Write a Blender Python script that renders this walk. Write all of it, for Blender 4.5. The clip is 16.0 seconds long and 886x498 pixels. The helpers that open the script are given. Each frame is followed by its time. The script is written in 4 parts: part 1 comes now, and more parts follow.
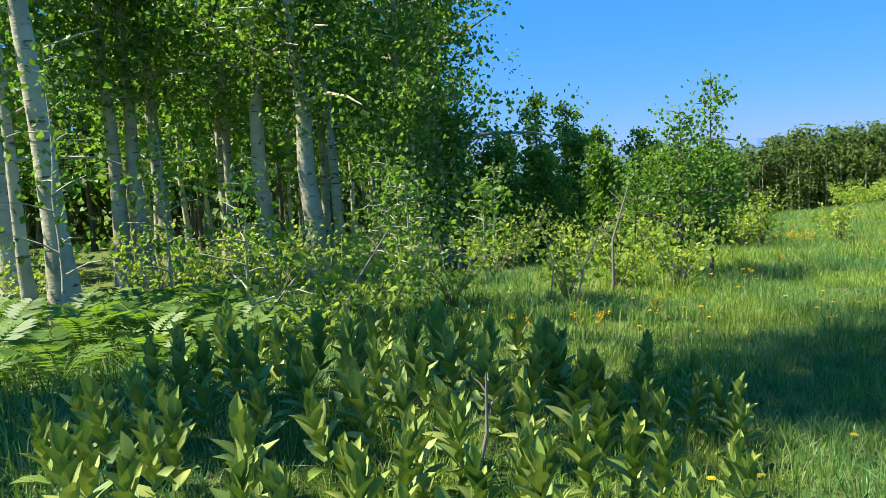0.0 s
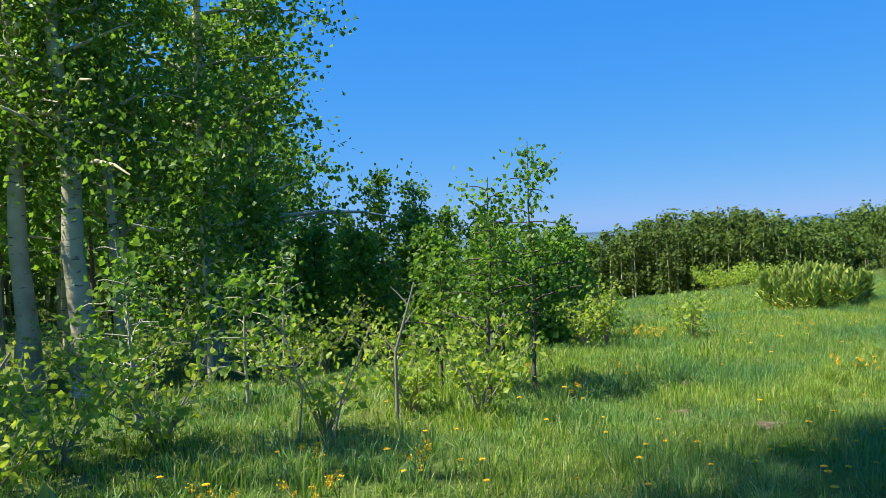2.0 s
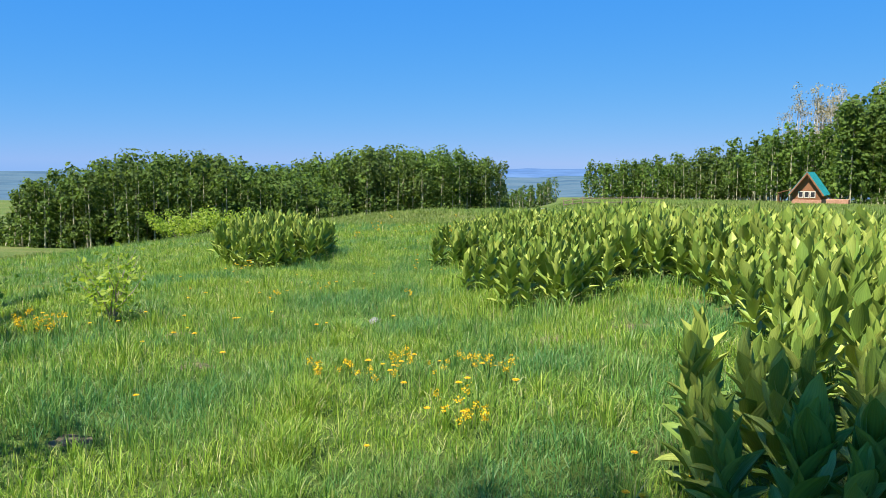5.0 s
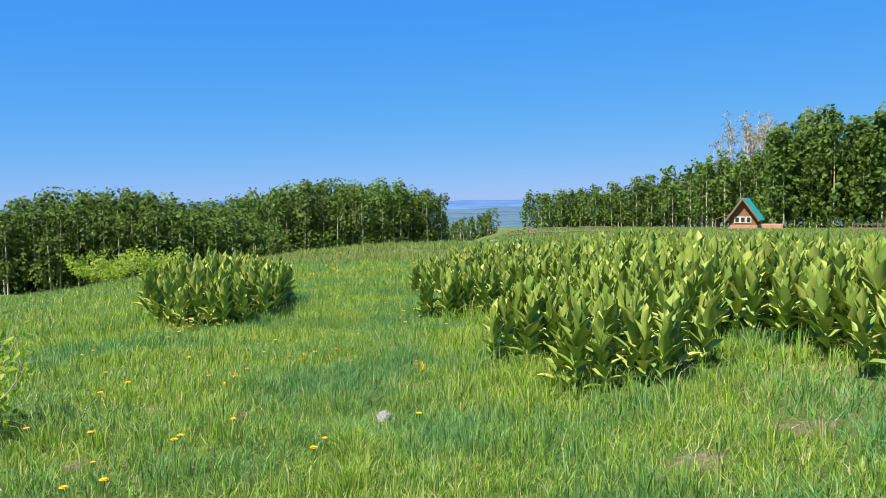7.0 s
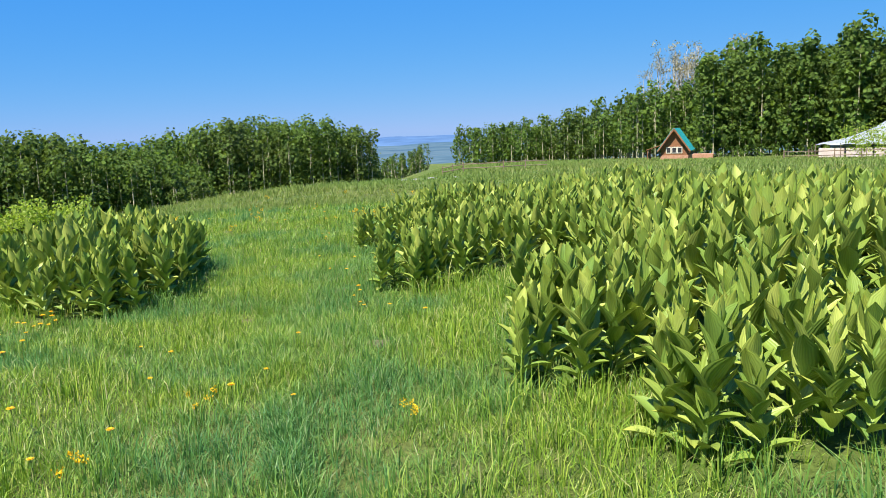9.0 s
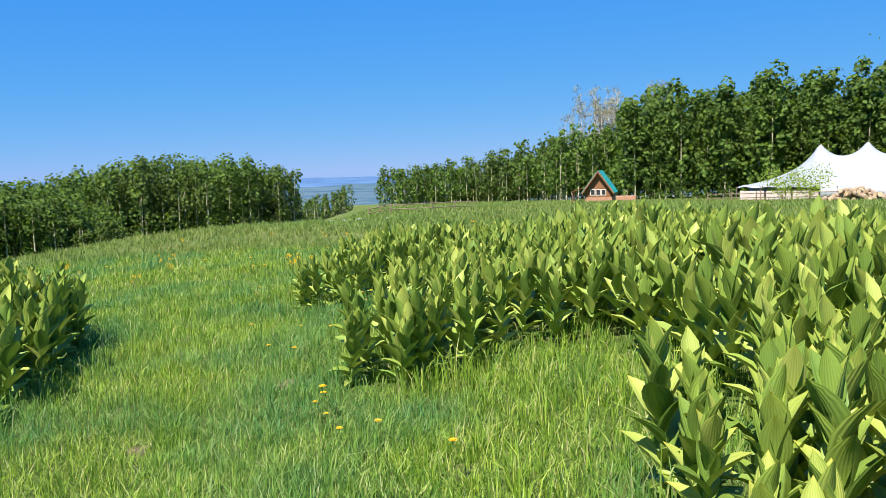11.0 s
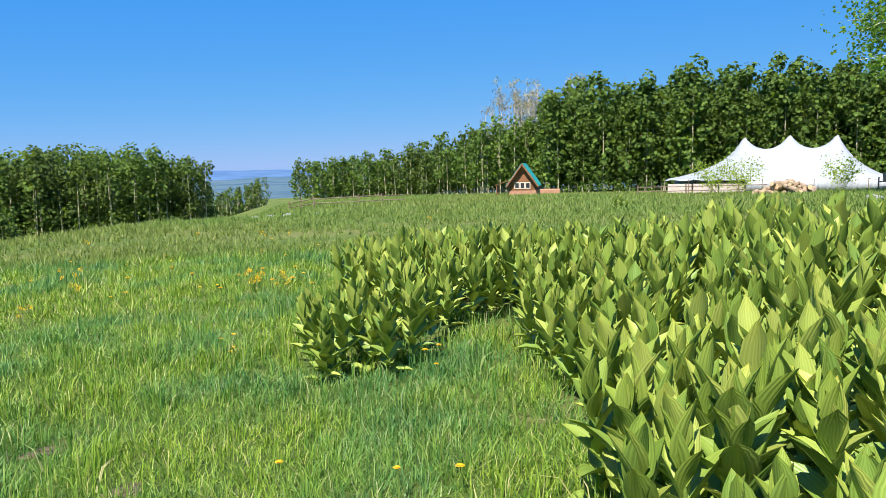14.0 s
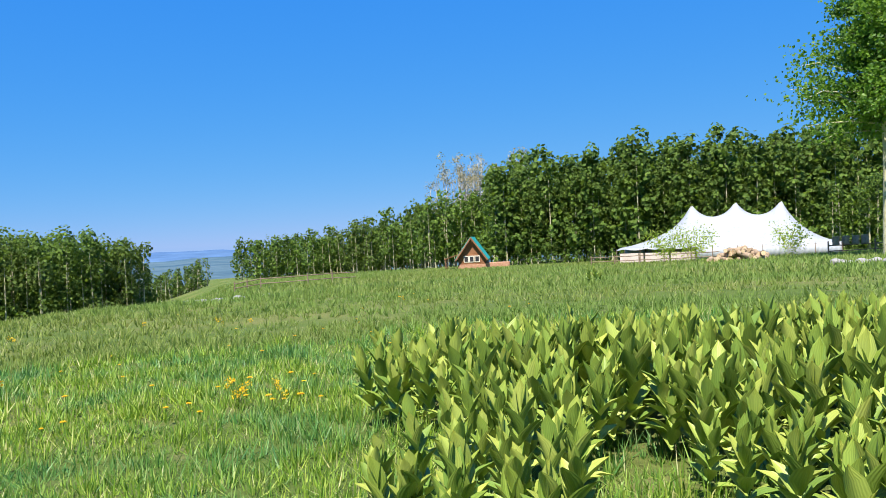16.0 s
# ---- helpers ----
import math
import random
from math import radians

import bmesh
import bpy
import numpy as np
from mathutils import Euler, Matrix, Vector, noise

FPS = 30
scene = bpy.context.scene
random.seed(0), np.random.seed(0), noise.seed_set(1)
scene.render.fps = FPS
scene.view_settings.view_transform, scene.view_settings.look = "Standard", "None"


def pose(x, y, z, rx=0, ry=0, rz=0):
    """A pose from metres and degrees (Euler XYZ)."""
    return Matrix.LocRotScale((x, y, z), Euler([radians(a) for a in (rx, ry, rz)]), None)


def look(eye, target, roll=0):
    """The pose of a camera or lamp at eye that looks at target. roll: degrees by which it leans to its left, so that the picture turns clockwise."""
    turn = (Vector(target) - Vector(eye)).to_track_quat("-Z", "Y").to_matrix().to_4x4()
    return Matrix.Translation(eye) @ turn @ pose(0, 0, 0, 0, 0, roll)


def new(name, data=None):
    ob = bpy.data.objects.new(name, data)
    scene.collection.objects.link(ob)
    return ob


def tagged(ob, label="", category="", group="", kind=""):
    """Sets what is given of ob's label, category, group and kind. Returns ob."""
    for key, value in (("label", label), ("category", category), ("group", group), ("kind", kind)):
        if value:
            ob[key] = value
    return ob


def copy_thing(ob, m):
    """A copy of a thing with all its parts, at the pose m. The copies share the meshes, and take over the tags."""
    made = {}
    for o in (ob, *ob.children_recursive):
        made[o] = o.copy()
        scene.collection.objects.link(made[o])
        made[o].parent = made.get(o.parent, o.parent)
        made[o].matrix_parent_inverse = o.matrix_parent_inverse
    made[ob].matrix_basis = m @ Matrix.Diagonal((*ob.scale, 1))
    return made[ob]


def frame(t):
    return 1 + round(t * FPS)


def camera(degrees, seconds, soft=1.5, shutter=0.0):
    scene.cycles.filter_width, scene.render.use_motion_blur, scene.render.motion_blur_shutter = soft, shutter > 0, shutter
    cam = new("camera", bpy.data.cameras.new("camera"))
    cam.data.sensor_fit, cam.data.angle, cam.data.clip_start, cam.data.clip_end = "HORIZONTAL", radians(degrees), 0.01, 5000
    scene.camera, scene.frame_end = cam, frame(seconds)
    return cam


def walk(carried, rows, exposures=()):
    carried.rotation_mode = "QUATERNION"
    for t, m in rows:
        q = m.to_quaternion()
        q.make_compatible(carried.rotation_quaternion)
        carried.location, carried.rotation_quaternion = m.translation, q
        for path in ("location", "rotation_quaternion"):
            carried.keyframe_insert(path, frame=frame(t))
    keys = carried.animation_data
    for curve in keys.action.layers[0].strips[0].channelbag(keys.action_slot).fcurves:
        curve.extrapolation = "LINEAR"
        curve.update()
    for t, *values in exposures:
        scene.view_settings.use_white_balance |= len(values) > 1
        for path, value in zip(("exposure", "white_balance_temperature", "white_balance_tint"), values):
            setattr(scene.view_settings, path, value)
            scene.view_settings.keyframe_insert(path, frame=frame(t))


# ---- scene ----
cam = camera(59.0, 16.0, soft=0.6)
PATH = [
    (0, (0.041, 0.032, 1.468), (-0.032, 2.016, 1.227), -3.2),
    (0.5, (0.333, 0.67, 1.466), (0.16, 2.648, 1.222), -2.5),
    (1, (0.676, 1.111, 1.498), (0.476, 3.094, 1.334), -3.1),
    (1.5, (1.032, 1.699, 1.448), (0.903, 3.693, 1.36), -2.6),
    (2, (1.361, 2.217, 1.435), (1.582, 4.204, 1.383), -2.6),
    (2.5, (1.716, 2.857, 1.341), (2.389, 4.74, 1.287), -2.3),
    (3, (2.013, 3.477, 1.307), (3.101, 5.151, 1.197), -1.6),
    (3.5, (2.336, 4.098, 1.258), (3.57, 5.667, 1.12), -1.1),
    (3.7, (2.462, 4.338, 1.274), (3.753, 5.857, 1.107), -0.8),
    (5.8, (3.883, 6.662, 1.218), (5.283, 8.071, 0.987), 0.1),
    (6, (3.988, 6.953, 1.176), (5.396, 8.353, 0.938), -0.4),
    (6.5, (4.363, 7.651, 1.145), (5.812, 9.009, 0.904), -1.1),
    (7, (4.806, 8.314, 1.16), (6.304, 9.632, 1.025), -0.6),
    (7.5, (5.279, 8.923, 1.153), (6.823, 10.193, 1.079), -0.0),
    (8, (5.81, 9.518, 1.16), (7.384, 10.745, 1.032), 0.2),
    (8.5, (6.314, 10.069, 1.134), (7.905, 11.253, 0.877), -0.9),
    (9, (6.854, 10.628, 1.099), (8.447, 11.8, 0.8), -1.8),
    (9.5, (7.31, 11.17, 1.058), (8.915, 12.341, 0.83), -2.1),
    (9.7, (7.505, 11.337, 1.049), (9.109, 12.515, 0.848), -2.3),
    (11.8, (9.784, 13.926, 0.819), (11.561, 14.812, 0.583), -0.6),
    (12, (9.993, 14.153, 0.81), (11.777, 15.022, 0.563), -0.6),
    (12.5, (10.483, 14.724, 0.835), (12.278, 15.568, 0.58), -0.7),
    (13, (10.908, 15.269, 0.83), (12.716, 16.091, 0.597), -0.8),
    (13.5, (11.371, 15.866, 0.809), (13.182, 16.692, 0.614), -0.5),
    (14, (11.8, 16.455, 0.782), (13.615, 17.266, 0.561), -1.1),
    (14.5, (12.287, 17.02, 0.756), (14.113, 17.807, 0.541), -1.6),
    (15, (12.775, 17.597, 0.741), (14.611, 18.368, 0.563), -2.8),
    (15.5, (13.273, 18.063, 0.748), (15.116, 18.831, 0.638), -3.0),
    (16, (13.731, 18.55, 0.761), (15.614, 19.224, 0.726), -2.5),
]
walk(cam, [(t, look(eye, target, roll)) for t, eye, target, roll in PATH], [(0, 1.22), (1.3, 1.2), (2.1, 1.02), (16, 1.0)])

# ---- world, sun ----
SUN_YAW, SUN_EL = 92.0, 55.0          # degrees: to the left of +y, above the horizon
world = bpy.data.worlds.new("world")
scene.world = world
world.use_nodes = True
wn = world.node_tree
sky = wn.nodes.new("ShaderNodeTexSky")
sky.sky_type, sky.sun_disc = "NISHITA", False
sky.sun_elevation, sky.sun_rotation = radians(SUN_EL), radians(-SUN_YAW)
sky.altitude, sky.air_density, sky.dust_density, sky.ozone_density = 2700, 1.0, 0.2, 3.0
# the deep blue of thin mountain air: a power and a gain for each channel of the sky
split, join = wn.nodes.new("ShaderNodeSeparateColor"), wn.nodes.new("ShaderNodeCombineColor")
wn.links.new(sky.outputs[0], split.inputs[0])
for k, (power, gain) in enumerate(((1.05, 0.21), (0.42, 1.2), (0.05, 4.6))):
    pw, gn = wn.nodes.new("ShaderNodeMath"), wn.nodes.new("ShaderNodeMath")
    pw.operation, gn.operation = "POWER", "MULTIPLY"
    pw.inputs[1].default_value, gn.inputs[1].default_value = power, gain
    wn.links.new(split.outputs[k], pw.inputs[0])
    wn.links.new(pw.outputs[0], gn.inputs[0])
    wn.links.new(gn.outputs[0], join.inputs[k])
wn.links.new(join.outputs[0], wn.nodes["Background"].inputs[0])
wn.nodes["Background"].inputs[1].default_value = 0.09
sun = new("sun", bpy.data.lights.new("sun", "SUN"))
sun.data.energy, sun.data.angle, sun.data.color = 4.8, radians(0.55), (1.0, 0.95, 0.85)
_d = Vector((-math.sin(radians(SUN_YAW)) * math.cos(radians(SUN_EL)), math.cos(radians(SUN_YAW)) * math.cos(radians(SUN_EL)), math.sin(radians(SUN_EL))))
sun.matrix_world = look(_d * 60, (0, 0, 0))

# ---- materials ----
rng = np.random.default_rng(7)


def mat(name):
    m = bpy.data.materials.new(name)
    m.use_nodes = True
    return m, m.node_tree.nodes, m.node_tree.links, m.node_tree.nodes["Principled BSDF"]


def ramp(nodes, stops):
    r = nodes.new("ShaderNodeValToRGB")
    e = r.color_ramp.elements
    while len(e) < len(stops):
        e.new(0.5)
    for k, (p, c) in zip(e, stops):
        k.position, k.color = p, (*c, 1)
    return r


def noise_node(nodes, links, scale, detail=4.0, rough=0.55, coord="Object"):
    tc = nodes.new("ShaderNodeTexCoord")
    n = nodes.new("ShaderNodeTexNoise")
    n.inputs["Scale"].default_value, n.inputs["Detail"].default_value, n.inputs["Roughness"].default_value = scale, detail, rough
    links.new(tc.outputs[coord], n.inputs["Vector"])
    return n


def bump(nodes, links, height, bsdf, strength=0.4, distance=0.02):
    b = nodes.new("ShaderNodeBump")
    b.inputs["Strength"].default_value, b.inputs["Distance"].default_value = strength, distance
    links.new(height, b.inputs["Height"])
    links.new(b.outputs[0], bsdf.inputs["Normal"])
    return b


def mixc(nodes, links, fac, a, b, blend="MIX"):
    m = nodes.new("ShaderNodeMix")
    m.data_type, m.blend_type = "RGBA", blend
    for sock, v in ((m.inputs[0], fac), (m.inputs[6], a), (m.inputs[7], b)):
        if isinstance(v, (int, float)):
            sock.default_value = v
        elif isinstance(v, tuple):
            sock.default_value = (*v, 1)
        else:
            links.new(v, sock)
    return m.outputs[2]


def leafy(name, stops, trans, patch=None, patch_scale=0.3, rough=0.5, spec=0.3, per="island", veins=False, glow=1.6, tuft_shade=False):
    """Leaves and blades: colour by piece, a slower drift over the ground, and light let through."""
    m, n, l, p = mat(name)
    if per == "island":
        src = n.new("ShaderNodeNewGeometry").outputs["Random Per Island"]
    else:
        src = n.new("ShaderNodeObjectInfo").outputs["Random"]
    r = ramp(n, stops)
    l.new(src, r.inputs[0])
    col = r.outputs[0]
    if patch:
        nz = noise_node(n, l, patch_scale, 3)
        pr = ramp(n, [(0.42, (0, 0, 0)), (0.62, (1, 1, 1))])
        l.new(nz.outputs[0], pr.inputs[0])
        f = n.new("ShaderNodeMath")
        f.operation = "MULTIPLY"
        f.inputs[1].default_value = 0.6
        l.new(pr.outputs[0], f.inputs[0])
        col = mixc(n, l, f.outputs[0], col, patch)
    if veins:
        uv = n.new("ShaderNodeUVMap")
        sep = n.new("ShaderNodeSeparateXYZ")
        l.new(uv.outputs[0], sep.inputs[0])
        s = n.new("ShaderNodeMath")
        s.operation = "MULTIPLY"
        s.inputs[1].default_value = 56.0
        l.new(sep.outputs[0], s.inputs[0])
        w = n.new("ShaderNodeMath")
        w.operation = "SINE"
        l.new(s.outputs[0], w.inputs[0])
        bump(n, l, w.outputs[0], p, 0.22, 0.003)
        vr = ramp(n, [(0.0, (0.9, 0.92, 0.9)), (0.75, (1, 1, 1)), (1.0, (1.05, 1.04, 1.0))])
        h = n.new("ShaderNodeMath")
        h.operation = "MULTIPLY_ADD"
        h.inputs[1].default_value, h.inputs[2].default_value = 0.5, 0.5
        l.new(w.outputs[0], h.inputs[0])
        l.new(h.outputs[0], vr.inputs[0])
        col = mixc(n, l, 1.0, col, vr.outputs[0], "MULTIPLY")
        tipr = ramp(n, [(0.0, (0.85, 0.9, 0.8)), (0.6, (1, 1, 1)), (0.93, (1.05, 1.0, 0.85)), (1.0, (1.1, 0.85, 0.5))])
        l.new(sep.outputs[1], tipr.inputs[0])
        col = mixc(n, l, 1.0, col, tipr.outputs[0], "MULTIPLY")
    if tuft_shade:
        # leaf sprays about half a metre across, their gap shade put into the colour
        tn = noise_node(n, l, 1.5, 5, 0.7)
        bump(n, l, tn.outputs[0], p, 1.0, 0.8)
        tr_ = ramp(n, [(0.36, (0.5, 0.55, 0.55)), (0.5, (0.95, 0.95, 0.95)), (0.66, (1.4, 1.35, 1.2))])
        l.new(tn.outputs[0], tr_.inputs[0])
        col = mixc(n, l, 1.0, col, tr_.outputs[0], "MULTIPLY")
    l.new(col, p.inputs["Base Color"])
    p.inputs["Roughness"].default_value = rough
    p.inputs["Specular IOR Level"].default_value = spec
    t = n.new("ShaderNodeBsdfTranslucent")
    tcol = mixc(n, l, 1.0, col, (glow, glow * 1.0, glow * 0.55), "MULTIPLY")
    l.new(tcol, t.inputs[0])
    mx = n.new("ShaderNodeMixShader")
    mx.inputs[0].default_value = trans
    l.new(p.outputs[0], mx.inputs[1])
    l.new(t.outputs[0], mx.inputs[2])
    l.new(mx.outputs[0], n["Material Output"].inputs[0])
    return m


def plain(name, stops, scale, rough=0.8, bscale=None, bstr=0.4, bdist=0.02, metal=0.0, spec=0.3):
    m, n, l, p = mat(name)
    nz = noise_node(n, l, scale, 6)
    r = ramp(n, stops)
    l.new(nz.outputs[0], r.inputs[0])
    fine = noise_node(n, l, (bscale or scale * 6), 5, 0.65)
    fr = ramp(n, [(0.3, (0.8, 0.8, 0.8)), (0.7, (1.12, 1.12, 1.12))])
    l.new(fine.outputs[0], fr.inputs[0])
    l.new(mixc(n, l, 1.0, r.outputs[0], fr.outputs[0], "MULTIPLY"), p.inputs["Base Color"])
    bump(n, l, fine.outputs[0], p, bstr, bdist)
    p.inputs["Roughness"].default_value, p.inputs["Metallic"].default_value, p.inputs["Specular IOR Level"].default_value = rough, metal, spec
    return m


GRASS = leafy("meadow_grass", [(0.0, (0.07, 0.16, 0.018)), (0.3, (0.17, 0.28, 0.028)), (0.65, (0.26, 0.385, 0.045)), (0.87, (0.37, 0.44, 0.075)), (1.0, (0.5, 0.45, 0.22))], 0.32, (0.05, 0.2, 0.085), 0.7, 0.45, 0.3, glow=1.4)
GRASS_FAR = leafy("long_meadow_grass", [(0.0, (0.15, 0.22, 0.04)), (0.4, (0.2, 0.26, 0.055)), (0.8, (0.26, 0.31, 0.085)), (1.0, (0.33, 0.32, 0.14))], 0.35, (0.16, 0.27, 0.06), 0.07, 0.6, 0.2, glow=1.1)
LILY = leafy("corn_lily_leaf", [(0.0, (0.16, 0.26, 0.05)), (0.5, (0.24, 0.33, 0.058)), (1.0, (0.41, 0.47, 0.11))], 0.1, rough=0.42, spec=0.35, per="object", veins=True, glow=1.15)
LILY_FAR = leafy("corn_lily_leaf_far", [(0.0, (0.16, 0.26, 0.05)), (0.5, (0.24, 0.33, 0.058)), (1.0, (0.41, 0.47, 0.11))], 0.1, rough=0.42, spec=0.35, veins=True, glow=1.15)
ASPEN = leafy("aspen_leaf", [(0.0, (0.062, 0.132, 0.018)), (0.5, (0.11, 0.21, 0.027)), (1.0, (0.18, 0.295, 0.038))], 0.5, rough=0.45, spec=0.35)
WOODS = leafy("far_aspen_leaf", [(0.0, (0.1, 0.18, 0.036)), (0.5, (0.145, 0.245, 0.042)), (1.0, (0.2, 0.3, 0.055))], 0.28, (0.11, 0.15, 0.04), 0.06, 0.6, 0.2, tuft_shade=True)
SHRUB = leafy("shrub_leaf", [(0.0, (0.18, 0.27, 0.03)), (0.5, (0.27, 0.36, 0.042)), (1.0, (0.38, 0.44, 0.07))], 0.45, rough=0.5)
FERN = leafy("fern_frond", [(0.0, (0.1, 0.19, 0.02)), (1.0, (0.19, 0.3, 0.038))], 0.4, rough=0.5, per="object")
PETAL = leafy("yellow_petal", [(0.0, (0.8, 0.42, 0.008)), (1.0, (0.9, 0.62, 0.02))], 0.25, rough=0.6, glow=1.0)
SHRUB_FAR = leafy("bright_young_leaf", [(0.0, (0.09, 0.165, 0.022)), (0.5, (0.13, 0.22, 0.028)), (1.0, (0.19, 0.28, 0.04))], 0.25, rough=0.6, tuft_shade=True)
DRYLEAF = leafy("sparse_dry_leaf", [(0.0, (0.25, 0.22, 0.14)), (1.0, (0.36, 0.33, 0.2))], 0.2, rough=0.8)
BARE_TWIG = leafy("dry_twig", [(0.0, (0.2, 0.16, 0.12)), (1.0, (0.32, 0.27, 0.21))], 0.05, rough=0.8)
STEM = plain("lily_stem", [(0.3, (0.1, 0.17, 0.03)), (0.7, (0.17, 0.25, 0.05))], 9, 0.5)
SOIL = plain("bare_soil", [(0.3, (0.14, 0.11, 0.06)), (0.5, (0.25, 0.2, 0.1)), (0.7, (0.4, 0.33, 0.17))], 14, 0.95, 60, 1.0, 0.05)
ROCK = plain("pale_rock", [(0.3, (0.24, 0.23, 0.21)), (0.7, (0.38, 0.36, 0.34))], 3, 0.9, 22, 0.8, 0.03)
LOGWOOD = plain("weathered_log", [(0.3, (0.28, 0.19, 0.12)), (0.7, (0.42, 0.32, 0.22))], 3, 0.85, 20)
CUTWOOD = plain("sawn_end", [(0.3, (0.5, 0.35, 0.2)), (0.7, (0.66, 0.5, 0.32))], 5, 0.8, 30)
FENCE = plain("fence_wood", [(0.3, (0.16, 0.11, 0.08)), (0.7, (0.27, 0.2, 0.14))], 3, 0.85, 20)
CABINWOOD = plain("stained_log_wall", [(0.3, (0.2, 0.085, 0.04)), (0.7, (0.3, 0.135, 0.06))], 2, 0.7, 15)
TEAL = plain("teal_metal_roof", [(0.3, (0.015, 0.2, 0.22)), (0.7, (0.025, 0.27, 0.29))], 1.5, 0.4, 12, 0.2)
CANVAS = plain("white_tent_canvas", [(0.3, (0.33, 0.35, 0.38)), (0.7, (0.4, 0.41, 0.44))], 0.6, 0.6, 4, 0.25, 0.05)
TENTWALL = plain("tent_wall", [(0.3, (0.5, 0.4, 0.36)), (0.7, (0.62, 0.52, 0.47))], 1, 0.7, 6)
DARKGLASS = plain("window_dark", [(0.3, (0.03, 0.03, 0.035)), (0.7, (0.05, 0.05, 0.06))], 2, 0.15, 9, 0.05)
PALEFRAME = plain("pale_window_frame", [(0.3, (0.55, 0.5, 0.42)), (0.7, (0.65, 0.6, 0.5))], 3, 0.7)
STONEBASE = plain("brick_skirting", [(0.3, (0.34, 0.17, 0.1)), (0.7, (0.5, 0.28, 0.18))], 2.5, 0.9, 14, 0.8, 0.04)


def bark():
    m, n, l, p = mat("aspen_bark")
    nz = noise_node(n, l, 2.0, 5)
    r = ramp(n, [(0.3, (0.3, 0.27, 0.15)), (0.55, (0.48, 0.44, 0.28)), (0.75, (0.6, 0.56, 0.4))])
    l.new(nz.outputs[0], r.inputs[0])
    tc = n.new("ShaderNodeTexCoord")
    mp = n.new("ShaderNodeMapping")
    mp.inputs["Scale"].default_value = (1.6, 1.6, 7.0)
    l.new(tc.outputs["Object"], mp.inputs[0])
    k = n.new("ShaderNodeTexNoise")
    k.inputs["Scale"].default_value, k.inputs["Detail"].default_value = 2.6, 6
    l.new(mp.outputs[0], k.inputs["Vector"])
    kr = ramp(n, [(0.61, (1, 1, 1)), (0.68, (0.2, 0.18, 0.15))])
    l.new(k.outputs[0], kr.inputs[0])
    l.new(mixc(n, l, 1.0, r.outputs[0], kr.outputs[0], "MULTIPLY"), p.inputs["Base Color"])
    bump(n, l, k.outputs[0], p, 0.5, 0.03)
    p.inputs["Roughness"].default_value = 0.8
    return m


BARK = bark()
PALEBARK = plain("pale_dead_bark", [(0.3, (0.42, 0.38, 0.32)), (0.7, (0.6, 0.56, 0.5))], 2, 0.85, 12)
DARKBARK = plain("dark_bark", [(0.3, (0.07, 0.055, 0.04)), (0.7, (0.15, 0.12, 0.09))], 4, 0.9, 18, 0.7)


def ground_material():
    m, n, l, p = mat("meadow_ground")
    big = noise_node(n, l, 0.16, 5)
    c = ramp(n, [(0.32, (0.085, 0.135, 0.026)), (0.5, (0.115, 0.16, 0.035)), (0.66, (0.17, 0.185, 0.055))])
    l.new(big.outputs[0], c.inputs[0])
    mid = noise_node(n, l, 1.7, 6, 0.65)
    mr = ramp(n, [(0.55, (0, 0, 0)), (0.72, (1, 1, 1))])
    l.new(mid.outputs[0], mr.inputs[0])
    f = n.new("ShaderNodeMath")
    f.operation, f.inputs[1].default_value = "MULTIPLY", 0.55
    l.new(mr.outputs[0], f.inputs[0])
    col = mixc(n, l, f.outputs[0], c.outputs[0], (0.25, 0.21, 0.1))
    fine = noise_node(n, l, 22, 6, 0.7)
    fr = ramp(n, [(0.3, (0.6, 0.6, 0.6)), (0.7, (1.25, 1.25, 1.25))])
    l.new(fine.outputs[0], fr.inputs[0])
    l.new(mixc(n, l, 1.0, col, fr.outputs[0], "MULTIPLY"), p.inputs["Base Color"])
    bump(n, l, fine.outputs[0], p, 0.7, 0.06)
    p.inputs["Roughness"].default_value = 0.95
    p.inputs["Specular IOR Level"].default_value = 0.1
    return m


GROUND = ground_material()
# distance haze is put into these two base colours as blue
FARBLUE = plain("haze_blue_hills", [(0.35, (0.07, 0.14, 0.27)), (0.65, (0.1, 0.18, 0.31))], 0.002, 1.0, 0.01, 0.0, 0.02, spec=0.0)
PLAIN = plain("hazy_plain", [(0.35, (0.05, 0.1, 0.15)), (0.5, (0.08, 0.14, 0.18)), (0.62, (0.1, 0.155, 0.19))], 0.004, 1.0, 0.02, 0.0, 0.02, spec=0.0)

# ---- the lie of the land ----
UX, UY = math.sin(radians(52)), math.cos(radians(52))


def smooth(a, b, x):
    t = np.clip((x - a) / (b - a), 0, 1)
    return t * t * (3 - 2 * t)


